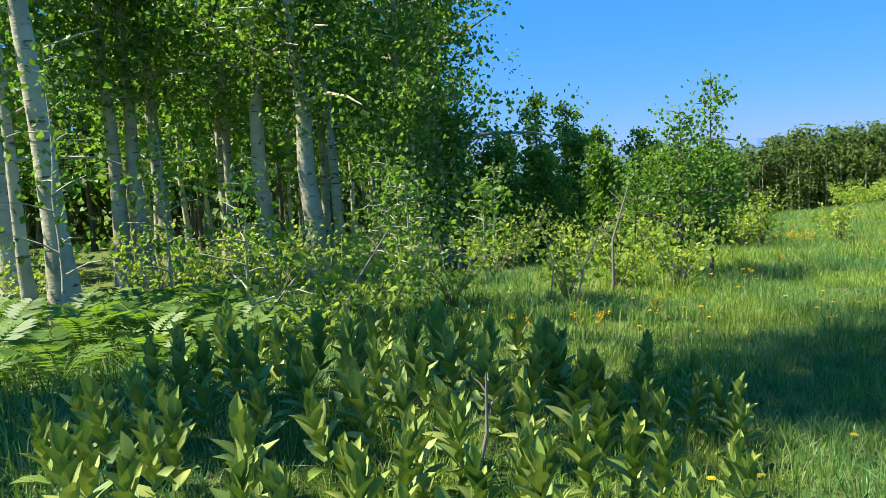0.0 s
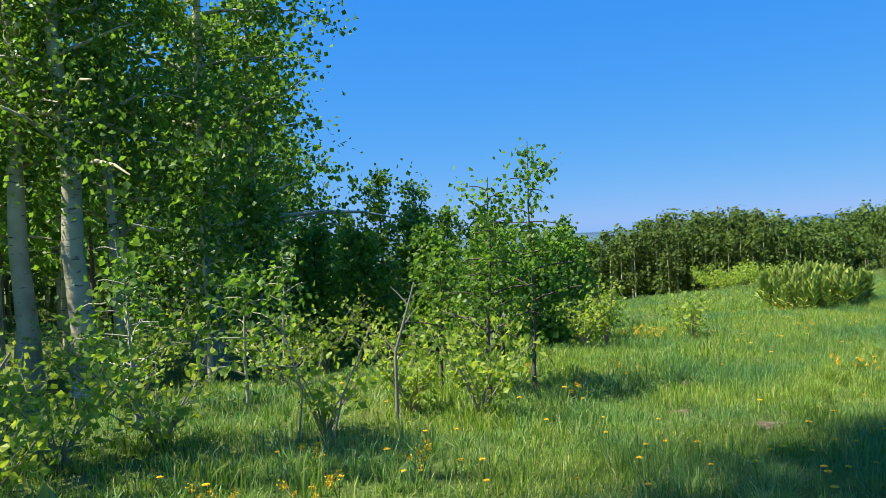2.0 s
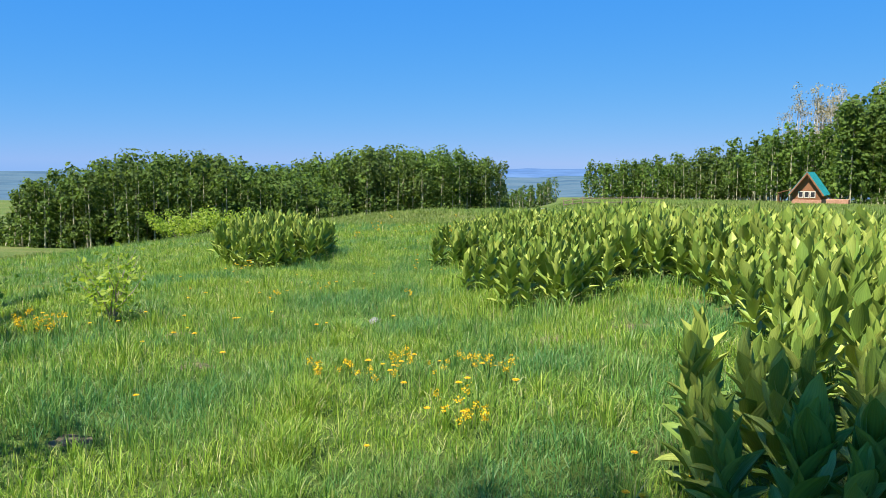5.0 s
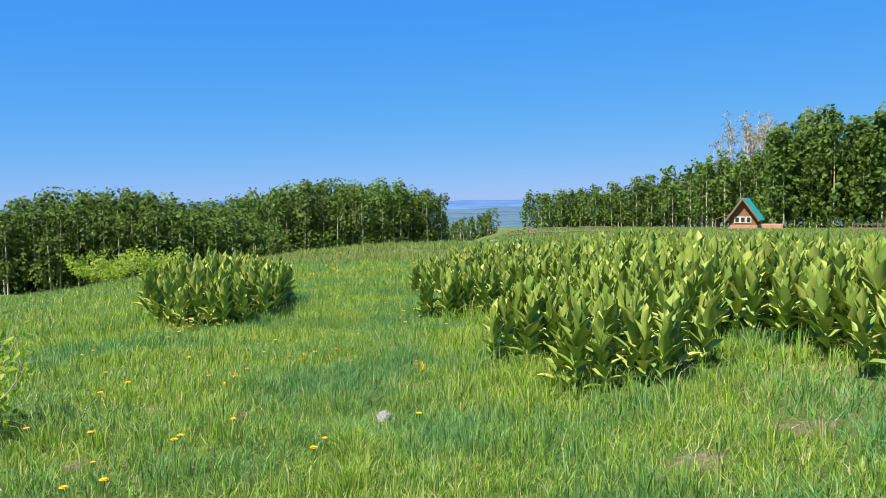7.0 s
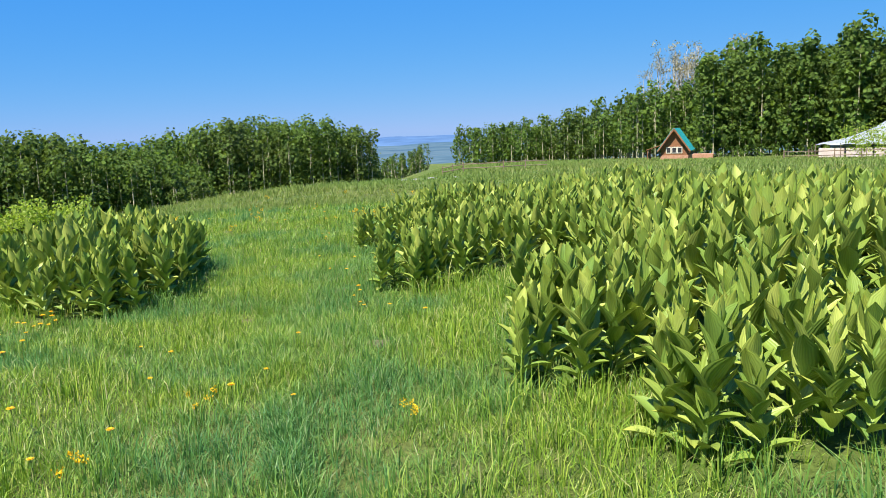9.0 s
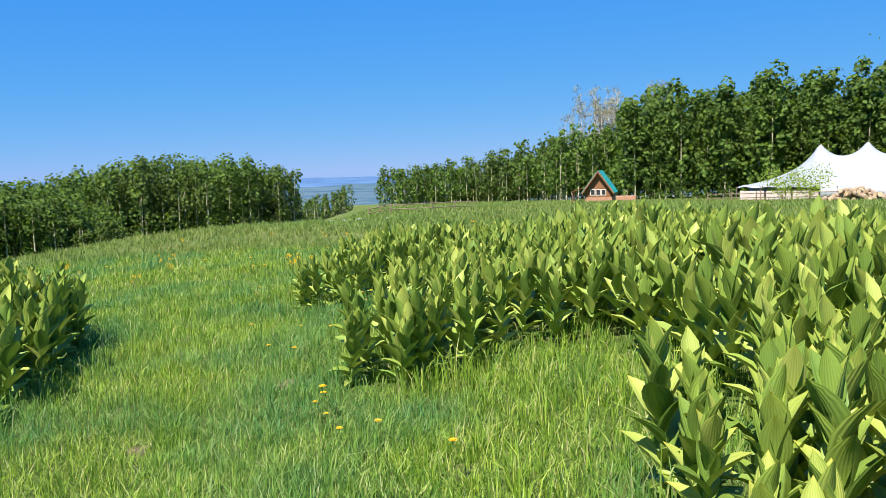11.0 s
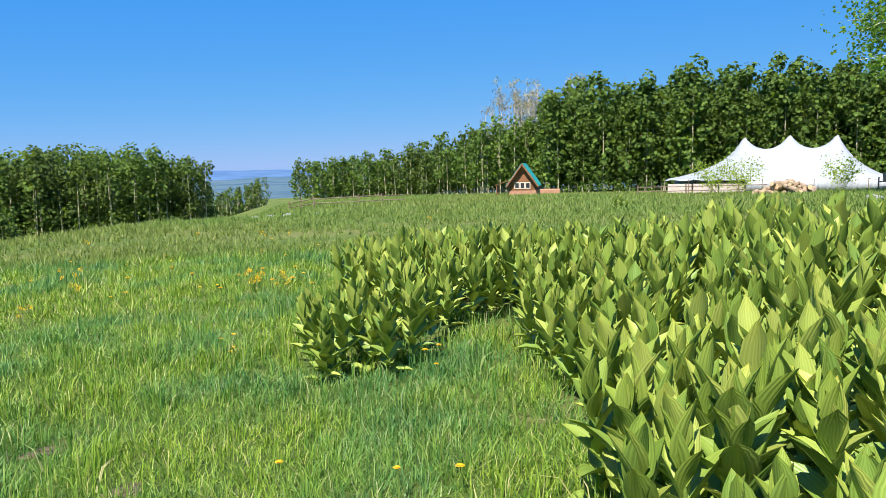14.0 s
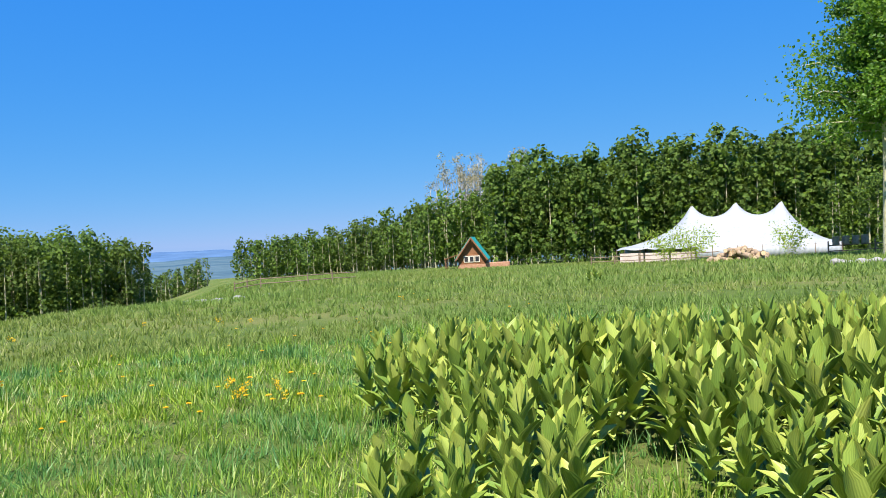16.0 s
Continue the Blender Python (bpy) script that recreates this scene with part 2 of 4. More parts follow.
def height(x, y):
    """The ground: a meadow that falls gently ahead, rolls over a crest to the left and drops to a far plain."""
    x, y = np.asarray(x, float), np.asarray(y, float)
    u, left = UX * x + UY * y, UX * y - UY * x
    z = -0.0354 * np.clip(u, -40, 150)
    z = z - 5.0 * smooth(9, 46, left) * smooth(10, 45, u) - 9.0 * smooth(150, 320, u) - 40 * smooth(330, 1100, u)
    z = z - 5.0 * smooth(-4, 18, left) * smooth(62, 125, u) * (1 - 0.5 * smooth(20, 45, left)) - 0.9 * smooth(8, 40, left) * (1 - smooth(10, 45, u))
    z = z - 0.6 * smooth(7, 14, left) * (1 - smooth(10, 45, u))
    z = z + 0.32 * smooth(-4.2, 0.5, -left) * (1 - smooth(30, 60, u)) * smooth(5, 14, u)
    z = z + 0.05 * np.sin(0.9 * x + 0.4) * np.sin(0.8 * y + 1.1) + 0.03 * np.sin(2.3 * x - y) * np.sin(1.9 * y + 0.6 * x)
    return z


def hz(x, y):
    return float(height(x, y))


def np_mesh(name, verts, faces, material, uv=None, smooth_shade=False, normals=None):
    """A mesh from arrays: faces is a list of integer arrays, each (n, 3) or (n, 4)."""
    me = bpy.data.meshes.new(name)
    verts = np.ascontiguousarray(verts, np.float32)
    me.vertices.add(len(verts))
    me.vertices.foreach_set("co", verts.ravel())
    faces = [np.asarray(f, np.int32) for f in faces if len(f)]
    loops = np.concatenate([f.ravel() for f in faces])
    sizes = np.concatenate([np.full(len(f), f.shape[1], np.int32) for f in faces])
    me.loops.add(len(loops))
    me.loops.foreach_set("vertex_index", loops)
    me.polygons.add(len(sizes))
    me.polygons.foreach_set("loop_start", np.concatenate([[0], np.cumsum(sizes)[:-1]]).astype(np.int32))
    me.polygons.foreach_set("use_smooth", np.full(len(sizes), smooth_shade))
    if uv is not None:
        layer = me.uv_layers.new(name="UVMap")
        layer.data.foreach_set("uv", np.ascontiguousarray(uv[loops], np.float32).ravel())
    me.update(calc_edges=True)
    if normals is not None:
        me.normals_split_custom_set_from_vertices(normals.tolist())
    me.materials.append(material)
    return me


def part(name, me, parent=None, label="", m=None):
    ob = new(name, me)
    ob.parent = parent
    if m is not None:
        ob.matrix_basis = m
    return tagged(ob, label)


def bm_mesh(name, bm, material, smooth_shade=False):
    me = bpy.data.meshes.new(name)
    bm.to_mesh(me)
    bm.free()
    for f in me.polygons:
        f.use_smooth = smooth_shade
    me.materials.append(material)
    return me


def box(bm, sx, sy, sz, m, bevel=0.0):
    r = bmesh.ops.create_cube(bm, size=1, matrix=m @ Matrix.Diagonal((sx, sy, sz, 1)))
    if bevel:
        vs = set(r["verts"])
        bmesh.ops.bevel(bm, geom=[e for e in bm.edges if e.verts[0] in vs], offset=bevel, segments=1, affect="EDGES")


def tube(points, radii, sides=7):
    """Verts and quads of a tapered, bent tube."""
    pts = np.asarray(points, float)
    tang = np.gradient(pts, axis=0)
    tang /= np.linalg.norm(tang, axis=1)[:, None] + 1e-9
    ref = np.where(np.abs(tang[:, 2:3]) > 0.9, np.array([[1.0, 0, 0]]), np.array([[0, 0, 1.0]]))
    a = np.cross(tang, ref)
    a /= np.linalg.norm(a, axis=1)[:, None] + 1e-9
    b = np.cross(tang, a)
    ang = np.linspace(0, 2 * np.pi, sides, endpoint=False)
    v = pts[:, None] + np.asarray(radii)[:, None, None] * (np.cos(ang)[None, :, None] * a[:, None] + np.sin(ang)[None, :, None] * b[:, None])
    n = len(pts)
    i, j = np.meshgrid(np.arange(n - 1), np.arange(sides), indexing="ij")
    k = (j + 1) % sides
    q = np.stack([i * sides + j, i * sides + k, (i + 1) * sides + k, (i + 1) * sides + j], -1).reshape(-1, 4)
    return v.reshape(-1, 3), q


class Bag:
    """Gathers verts and faces of many pieces into one mesh."""

    def __init__(self):
        self.v, self.f, self.n = [], {3: [], 4: []}, 0

    def add(self, v, f):
        f = np.asarray(f)
        self.v.append(v)
        self.f[f.shape[1]].append(f + self.n)
        self.n += len(v)

    def mesh(self, name, material, smooth_shade=False, normals=None):
        return np_mesh(name, np.concatenate(self.v), [np.concatenate(f) for f in self.f.values() if f], material, None, smooth_shade, normals)


def unit(v):
    return v / (np.linalg.norm(v, axis=-1, keepdims=True) + 1e-9)


def leaf_cards(centres, size, r, droop=0.0, long=1.25):
    """A small pointed, folded leaf at each centre: four verts, two triangles."""
    n = len(centres)
    d = r.normal(size=(n, 3))
    d[:, 2] -= droop
    d = unit(d)
    s = unit(np.cross(d, r.normal(size=(n, 3))))
    k = size * r.uniform(0.65, 1.3, n)[:, None]
    up = np.cross(d, s) * k * 0.14
    v = np.stack([centres - d * k * 0.5 * long, centres + s * k * 0.5 + up, centres + d * k * 0.5 * long, centres - s * k * 0.5 + up], 1).reshape(-1, 3)
    b = np.arange(n)[:, None] * 4
    return v, np.concatenate([b + [0, 1, 2], b + [0, 2, 3]])


def value_noise(x, y, scale, seed=0):
    """Smooth noise in 0..1 over the plan."""
    g = np.random.default_rng(seed).random((64, 64))
    fx, fy = x * scale + 1000.0, y * scale + 1000.0
    i, j = np.floor(fx).astype(int), np.floor(fy).astype(int)
    tx, ty = fx - i, fy - j
    tx, ty = tx * tx * (3 - 2 * tx), ty * ty * (3 - 2 * ty)
    at = lambda p, q: g[p % 64, q % 64]
    return (at(i, j) * (1 - tx) + at(i + 1, j) * tx) * (1 - ty) + (at(i, j + 1) * (1 - tx) + at(i + 1, j + 1) * tx) * ty


def inside(poly, x, y):
    """Which of the points lie in a polygon of the plan."""
    hit = np.zeros(len(x), bool)
    for (ax, ay), (bx, by) in zip(poly, poly[1:] + poly[:1]):
        c = (ay > y) != (by > y)
        hit ^= c & (x < (bx - ax) * (y - ay) / (by - ay + 1e-12) + ax)
    return hit


def edge_distance(poly, x, y, closed=True):
    best = np.full(len(x), 1e9)
    for (ax, ay), (bx, by) in zip(poly, poly[1:] + (poly[:1] if closed else [])):
        dx, dy = bx - ax, by - ay
        t = np.clip(((x - ax) * dx + (y - ay) * dy) / (dx * dx + dy * dy + 1e-9), 0, 1)
        best = np.minimum(best, np.hypot(x - ax - t * dx, y - ay - t * dy))
    return best


# ---- ground, far plain ----
def make_ground():
    s = np.linspace(-1, 1, 221)
    a = np.sign(s) * (np.abs(s) * 24 + (np.abs(s) ** 7) * 4700)
    gx, gy = np.meshgrid(a + 12, a + 14, indexing="ij")
    v = np.stack([gx, gy, height(gx, gy)], -1).reshape(-1, 3)
    n = len(a)
    i, j = np.meshgrid(np.arange(n - 1), np.arange(n - 1), indexing="ij")
    q = np.stack([i * n + j, (i + 1) * n + j, (i + 1) * n + j + 1, i * n + j + 1], -1).reshape(-1, 4)
    me = np_mesh("ground", v, [q], GROUND, None, True)
    # the far part takes the plain's colour, haze included
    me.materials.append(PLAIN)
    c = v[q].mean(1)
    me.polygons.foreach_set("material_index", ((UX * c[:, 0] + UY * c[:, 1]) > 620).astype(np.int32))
    tagged(part("ground", me), "grassy meadow falling away to a hazy blue plain", "ground", kind="structure")


make_ground()


def far_hills():
    """Low hills on the far side of the plain, with the blue of haze in their colour."""
    a = np.radians(np.linspace(20, 110, 160))
    d = 4300 + 200 * np.sin(a * 9)
    top = -38 + 26 * value_noise(a * 12, a * 3, 1.0, 2) + 12 * value_noise(a * 40, a, 1.0, 5)
    rows = [(d - 900, np.full(len(a), -66.0)), (d - 300, -60 + (top + 60) * 0.55), (d, top), (d + 250, np.full(len(a), -66.0))]
    v = np.concatenate([np.stack([np.sin(a) * q, np.cos(a) * q, z], 1) for q, z in rows])
    n = len(a)
    k = np.arange(n - 1)
    quads = np.concatenate([np.stack([k + r * n, k + 1 + r * n, k + 1 + (r + 1) * n, k + (r + 1) * n], 1) for r in range(3)])
    tagged(part("backdrop", np_mesh("backdrop", v, [quads], FARBLUE, None, True)), "faint hills beyond the plain, coloured blue with haze", "hills", kind="structure")


far_hills()

# ---- corn lilies ----
TRAIL = [(0, -1), (0.7, 1.1), (1.4, 2.3), (2.3, 4.1), (4.0, 7.0), (5.8, 9.5), (7.5, 11.3), (10.0, 14.2), (12.3, 17.0), (13.7, 18.5)]
BELT = [(5.7, 5.6), (5.75, 6.9), (6.9, 7.7), (8.5, 7.8), (10.4, 9.0), (11.9, 10.2), (12.6, 11.2), (11.9, 11.5), (11.2, 10.9), (10.35, 11.1), (10.1, 11.75), (10.55, 12.15), (11.6, 12.35), (10.95, 12.6), (10.75, 12.9), (11.2, 13.5),
        (12.3, 13.9), (12.7, 13.3), (13.6, 13.6), (14.75, 14.3), (15.45, 15.1), (15.0, 15.6), (13.9, 15.8), (13.45, 16.4), (14.3, 17.0), (15.5, 17.3), (16.5, 17.5), (17.3, 18.2), (18.55, 18.75), (19.5, 19.3),
        (18.2, 19.4), (17.15, 19.2), (16.75, 19.75), (17.4, 20.35), (18.4, 20.3), (19.05, 20.15), (19.8, 20.8), (20.4, 21.7), (21.8, 22.4), (22.4, 22.0), (22.3, 19.0), (21.5, 15.8), (20.0, 12.8), (17.6, 10.0), (15, 7.6), (12, 5.4), (9.6, 4.0), (7.0, 4.2)]
CLUMP = [(10.5, 18.6), (11.2, 17.9), (12.3, 18.5), (13.5, 19.6), (14.25, 20.8), (14.4, 22.0), (13.4, 22.7), (12.0, 21.8), (10.9, 20.2)]
START = [(-1.9, 3.2), (-1.2, 2.4), (-0.5, 1.75), (0.15, 1.7), (0.6, 2.2), (1.0, 2.75), (1.45, 3.6), (1.5, 4.6), (1.2, 5.4), (0.3, 5.9), (-1.0, 6.0), (-2.0, 5.4)]


def lily_leaf(length, width, bend, rows=6, cols=5):
    """A pleated, pointed leaf from the origin along +x, that rises to +z and bends outward."""
    s = np.linspace(0, 1, rows)
    ang = np.cumsum(np.r_[0, np.full(rows - 1, -bend / (rows - 1))])
    x = np.r_[0, np.cumsum(np.cos(ang[1:]))] * length / (rows - 1)
    z = np.r_[0, np.cumsum(np.sin(ang[1:]))] * length / (rows - 1)
    w = width * np.clip(np.sin(np.pi * (0.06 + 0.94 * s ** 0.85)), 0.02, 1) ** 0.75
    w[-1] = width * 0.02
    c = np.linspace(-1, 1, cols)
    cup = 0.3 * np.abs(c) ** 1.5 * (1 - 0.35 * s[:, None])
    pleat = 0.05 * np.cos(c * np.pi * 2)[None, :]
    y = w[:, None] * 0.5 * c[None, :]
    up = w[:, None] * (cup + pleat)
    v = np.stack([x[:, None] - np.sin(ang)[:, None] * up, y, z[:, None] + np.cos(ang)[:, None] * up], -1).reshape(-1, 3)
    i, j = np.meshgrid(np.arange(rows - 1), np.arange(cols - 1), indexing="ij")
    q = np.stack([i * cols + j, (i + 1) * cols + j, (i + 1) * cols + j + 1, i * cols + j + 1], -1).reshape(-1, 4)
    uv = np.stack([np.broadcast_to((c[None, :] + 1) / 2, (rows, cols)), np.broadcast_to(s[:, None], (rows, cols))], -1).reshape(-1, 2)
    return v, q, uv


def lily_plan(r, leaves):
    """Height, turn, pitch, size and bend of each leaf of a plant one metre high."""
    out = []
    turn = r.uniform(0, 360)
    for k in range(leaves):
        f = k / (leaves - 1)
        turn += 137 + r.uniform(-22, 22)
        z = 0.06 + 0.69 * f ** 0.9
        pitch = 33 + 51 * f ** 0.6 + r.uniform(-9, 9)
        size = (0.3 - 0.05 * abs(f - 0.5)) * r.uniform(0.85, 1.15) * (1 if f < 0.85 else 0.92)
        out.append((z, turn, pitch, size, (1.0 - f) * 0.6 + r.uniform(-0.1, 0.2), f))
    return out


def lily_prototype(seed):
    r = np.random.default_rng(seed)
    base = tagged(new("corn_lily"), "leafy green corn lily with broad pleated leaves in the meadow", "plant", "corn lilies of the meadow")
    zs = np.linspace(-0.06, 0.8, 5)
    sv, sq = tube(np.stack([0.012 * np.sin(zs * 5), 0.012 * np.cos(zs * 4), zs], 1), [0.016, 0.015, 0.013, 0.01, 0.005], 6)
    part("stem", np_mesh("stem", sv, [sq], STEM, None, True), base)
    for z, turn, pitch, size, bend, f in lily_plan(r, 18):
        lv, lq, luv = lily_leaf(size, size * r.uniform(0.37, 0.48), bend)
        part("leaf", np_mesh("leaf", lv, [lq], LILY, luv, True), base, "", pose(0, 0, z, 0, -pitch, turn))
    return base


LILIES = [lily_prototype(20 + k) for k in range(6)]


def scatter(poly, spacing, r):
    """Jittered points at about that spacing inside a polygon."""
    p = np.array(poly)
    gx, gy = np.meshgrid(np.arange(p[:, 0].min(), p[:, 0].max(), spacing), np.arange(p[:, 1].min(), p[:, 1].max(), spacing), indexing="ij")
    x = (gx + r.uniform(-0.42, 0.42, gx.shape) * spacing).ravel()
    y = (gy + r.uniform(-0.42, 0.42, gy.shape) * spacing).ravel()
    k = inside(poly, x, y)
    return x[k], y[k]


def plant_lilies():
    r = np.random.default_rng(5)
    spots = []
    for poly, gap, tall in ((BELT, 0.25, 0.95), (CLUMP, 0.25, 0.96), (START, 0.34, 0.6)):
        x, y = scatter(poly, gap, r)
        rim = edge_distance(poly, x, y)
        patchy = value_noise(x, y, 0.55, 3)
        h = tall * (0.84 + 0.16 * smooth(0.0, 1.2, rim)) * r.uniform(0.84, 1.12, len(x)) * (0.86 + 0.24 * patchy)
        spots += [(a, b, c, d, 1.15 if tall < 0.7 else 1.05) for a, b, c, d in zip(x, y, h, rim)]
    # a lone one far out in the meadow
    spots += [(53.3, 24.6, 1.0, 9, 1.2), (53.6, 24.5, 0.8, 9, 1.2), (53.1, 24.9, 0.85, 9, 1.2), (53.4, 25.0, 0.9, 9, 1.2)]
    px, py = np.array([s[0] for s in spots]), np.array([s[1] for s in spots])
    near = np.argsort(edge_distance(TRAIL + [(15.6, 19.6)], px, py, False))
    used = set(near[:175].tolist())
    first = list(LILIES)
    verts, quads, uvs, count = [], [], [], 0
    shapes = [[(lily_leaf(s, s * 0.43, b, 4, 4), z, t, p) for z, t, p, s, b, f in lily_plan(np.random.default_rng(90 + k), 16) if f > 0.1] for k in range(8)]
    for n, (x, y, h, rim, wide) in enumerate(spots):
        m = pose(x, y, hz(x, y) - 0.02, r.uniform(-9, 9), r.uniform(-9, 9), r.uniform(0, 360)) @ Matrix.Diagonal((h * wide, h * wide, h, 1))
        if n in used:
            if first:
                first.pop().matrix_basis = m
            else:
                copy_thing(LILIES[int(r.integers(6))], m).scale = (h * wide, h * wide, h)
            continue
        for (v, q, uv), z, t, p in shapes[int(r.integers(8))]:
            mm = np.array(m @ pose(0, 0, z, 0, -p, t))
            verts.append(v @ mm[:3, :3].T + mm[:3, 3])
            quads.append(q + count)
            uvs.append(uv)
            count += len(v)
    me = np_mesh("corn_lily_field", np.concatenate(verts), [np.concatenate(quads)], LILY_FAR, np.concatenate(uvs), True)
    tagged(part("corn_lily_field", me), "dense stand of broad-leaved green corn lilies in the meadow", "plants", kind="stuff")


plant_lilies()


# ---- grass ----
def blades(x, y, h, w, turn, lean, r, tip=True):
    """Arched, pointed blades that rise from the ground and lean the way they are turned."""
    n = len(x)
    z = height(x, y)
    d = np.stack([np.cos(turn), np.sin(turn), np.zeros(n)], 1)
    a = turn + np.pi / 2 + r.uniform(-0.9, 0.9, n)
    s = np.stack([np.cos(a), np.sin(a), np.zeros(n)], 1) * (w * 0.5)[:, None]
    o = np.stack([x, y, z - 0.01], 1)
    k = (lean * h)[:, None]
    mid = o + d * k * 0.35 + np.array([0, 0, 1.0]) * (h * 0.62)[:, None]
    end = o + d * k + np.array([0, 0, 1.0]) * (h * (1 - 0.25 * lean))[:, None]
    if not tip:
        v = np.stack([o - s, o + s, end], 1).reshape(-1, 3)
        return v, np.arange(n * 3).reshape(-1, 3)
    v = np.stack([o - s, o + s, mid + s * 0.8, mid - s * 0.8, end], 1).reshape(-1, 3)
    b = np.arange(n)[:, None] * 5
    return v, np.concatenate([b + [0, 1, 2], b + [0, 2, 3], b + [3, 2, 4]])


SOILS = [(4.24, 9.05, 0.22), (4.8, 8.5, 0.3), (9.0, 10.1, 0.4), (9.9, 9.8, 0.45), (6.3, 11.6, 0.3), (13.47, 17.0, 0.25), (6.9, 13.2, 0.25), (7.9, 14.2, 0.25), (12.0, 16.9, 0.2), (11.7, 14.9, 0.25), (4.9, 10.4, 0.25), (8.3, 13.5, 0.22), (15.0, 20.6, 0.25), (14.6, 19.5, 0.2)]


def make_grass():
    """Tufts of blades, close-set beside the trail and wider apart and coarser away from it."""
    r = np.random.default_rng(11)
    n = 560000
    x, y = r.uniform(-28, 60, n), r.uniform(-12, 66, n)
    k = r.random(n) < 0.72
    t = r.random(k.sum())
    tr = np.array(TRAIL)
    run = np.r_[0, np.cumsum(np.hypot(*np.diff(tr, axis=0).T))]
    s = t * (run[-1] + 9) - 1.0
    x[k] = np.interp(s, run, tr[:, 0]) + np.maximum(0, s - run[-1]) * 0.7 + r.normal(0, 4.6, k.sum())
    y[k] = np.interp(s, run, tr[:, 1]) + np.maximum(0, s - run[-1]) * 0.7 + r.normal(0, 4.6, k.sum())
    d = edge_distance(TRAIL, x, y, False)
    want = np.where(d < 2.2, 90, np.where(d < 5, 62, np.where(d < 10, 34, np.where(d < 20, 13, 3.6))))
    clumpy = value_noise(x, y, 2.2, 8) * 0.6 + value_noise(x, y, 6.0, 9) * 0.5
    have = np.where(d < 0.1, 1, 0.28 * n / (88 * 78) + 0.72 * n / (run[-1] + 9) / 4.6 / 2.507 * np.exp(-d * d / 2 / 4.6 ** 2))
    keep = r.random(n) < want / have * np.clip(0.2 + 1.5 * clumpy, 0, 1.6)
    for sx, sy, sr in SOILS:
        keep &= np.hypot(x - sx, y - sy) > sr * r.uniform(0.1, 1.0, n)
    keep &= ~((inside(BELT, x, y) & (edge_distance(BELT, x, y) > 0.55)) | (inside(CLUMP, x, y) & (edge_distance(CLUMP, x, y) > 0.55)))
    wood_ = (UX * y - UY * x > 9.5) & (x < 1.5)
    keep &= ~(wood_ & (r.random(n) < 0.75))
    x, y, d = x[keep], y[keep], d[keep]
    tall = 0.055 + 0.07 * value_noise(x, y, 0.7, 4) + 0.15 * value_noise(x, y, 3.2, 6) ** 2
    rim = np.minimum(edge_distance(BELT, x, y), edge_distance(CLUMP, x, y))
    tall = tall * (1 + 0.3 * np.exp(-rim / 0.5)) + 0.12 * smooth(25, 60, UX * x + UY * y)
    tall = tall * r.uniform(0.7, 1.35, len(x))
    near, far = Bag(), Bag()
    for band, per, tip, bag in ((d < 5, 9, True, near), ((d >= 5) & (d < 10), 9, False, near), ((d >= 10) & (d < 16), 9, False, near), (d >= 16, 9, False, far)):
        m = band.sum()
        cx, cy, ch, cd = (np.repeat(q[band], per) for q in (x, y, tall, d))
        turn = r.uniform(0, 2 * np.pi, m * per)
        off = np.abs(r.normal(0, 0.5, m * per)) * (0.07 + 0.006 * cd)
        h = ch * r.uniform(0.5, 1.25, m * per)
        w = (0.0055 + 0.001 * cd) * r.uniform(0.6, 1.3, m * per) * (1 if tip else 1.3)
        lean = np.clip(r.normal(0.45, 0.3, m * per), 0.02, 1.3)
        bag.add(*blades(cx + np.cos(turn) * off, cy + np.sin(turn) * off, h, w, turn, lean, r, tip))
    # short blades between the tufts
    m = 560000
    t = r.random(m) * (run[-1] + 6) - 1.0
    cx = np.interp(t, run, tr[:, 0]) + np.maximum(0, t - run[-1]) * 0.7 + r.uniform(-6, 6, m)
    cy = np.interp(t, run, tr[:, 1]) + np.maximum(0, t - run[-1]) * 0.7 + r.uniform(-6, 6, m)
    cd = edge_distance(TRAIL, cx, cy, False)
    k = (r.random(m) < np.clip(1.25 - cd / 7, 0, 1)) & ~(inside(BELT, cx, cy) | inside(CLUMP, cx, cy))
    for sx, sy, sr in SOILS:
        k &= np.hypot(cx - sx, cy - sy) > sr * r.uniform(0.1, 1.0, m)
    cx, cy, cd = cx[k], cy[k], cd[k]
    h = r.uniform(0.04, 0.13, len(cx)) * (0.6 + 0.9 * value_noise(cx, cy, 1.3, 14))
    near.add(*blades(cx, cy, h, r.uniform(0.005, 0.009, len(cx)) + 0.0008 * cd, r.uniform(0, 2 * np.pi, len(cx)), np.clip(r.normal(0.6, 0.4, len(cx)), 0, 1.4), r, False))
    # rough grass out towards the cabin and the tent
    m = 60000
    cx, cy = r.uniform(52, 150, m), r.uniform(-6, 92, m)
    far.add(*blades(cx, cy, r.uniform(0.2, 0.5, m), r.uniform(0.06, 0.14, m), r.uniform(0, 2 * np.pi, m), np.clip(r.normal(0.4, 0.3, m), 0, 1.2), r, False))
    tagged(part("meadow_grass", near.mesh("meadow_grass", GRASS)), "fresh green tufted meadow grass, ankle to shin high", "grass", kind="stuff")
    tagged(part("long_grass", far.mesh("long_grass", GRASS_FAR)), "olive green long grass on the farther meadow", "grass", kind="stuff")


make_grass()

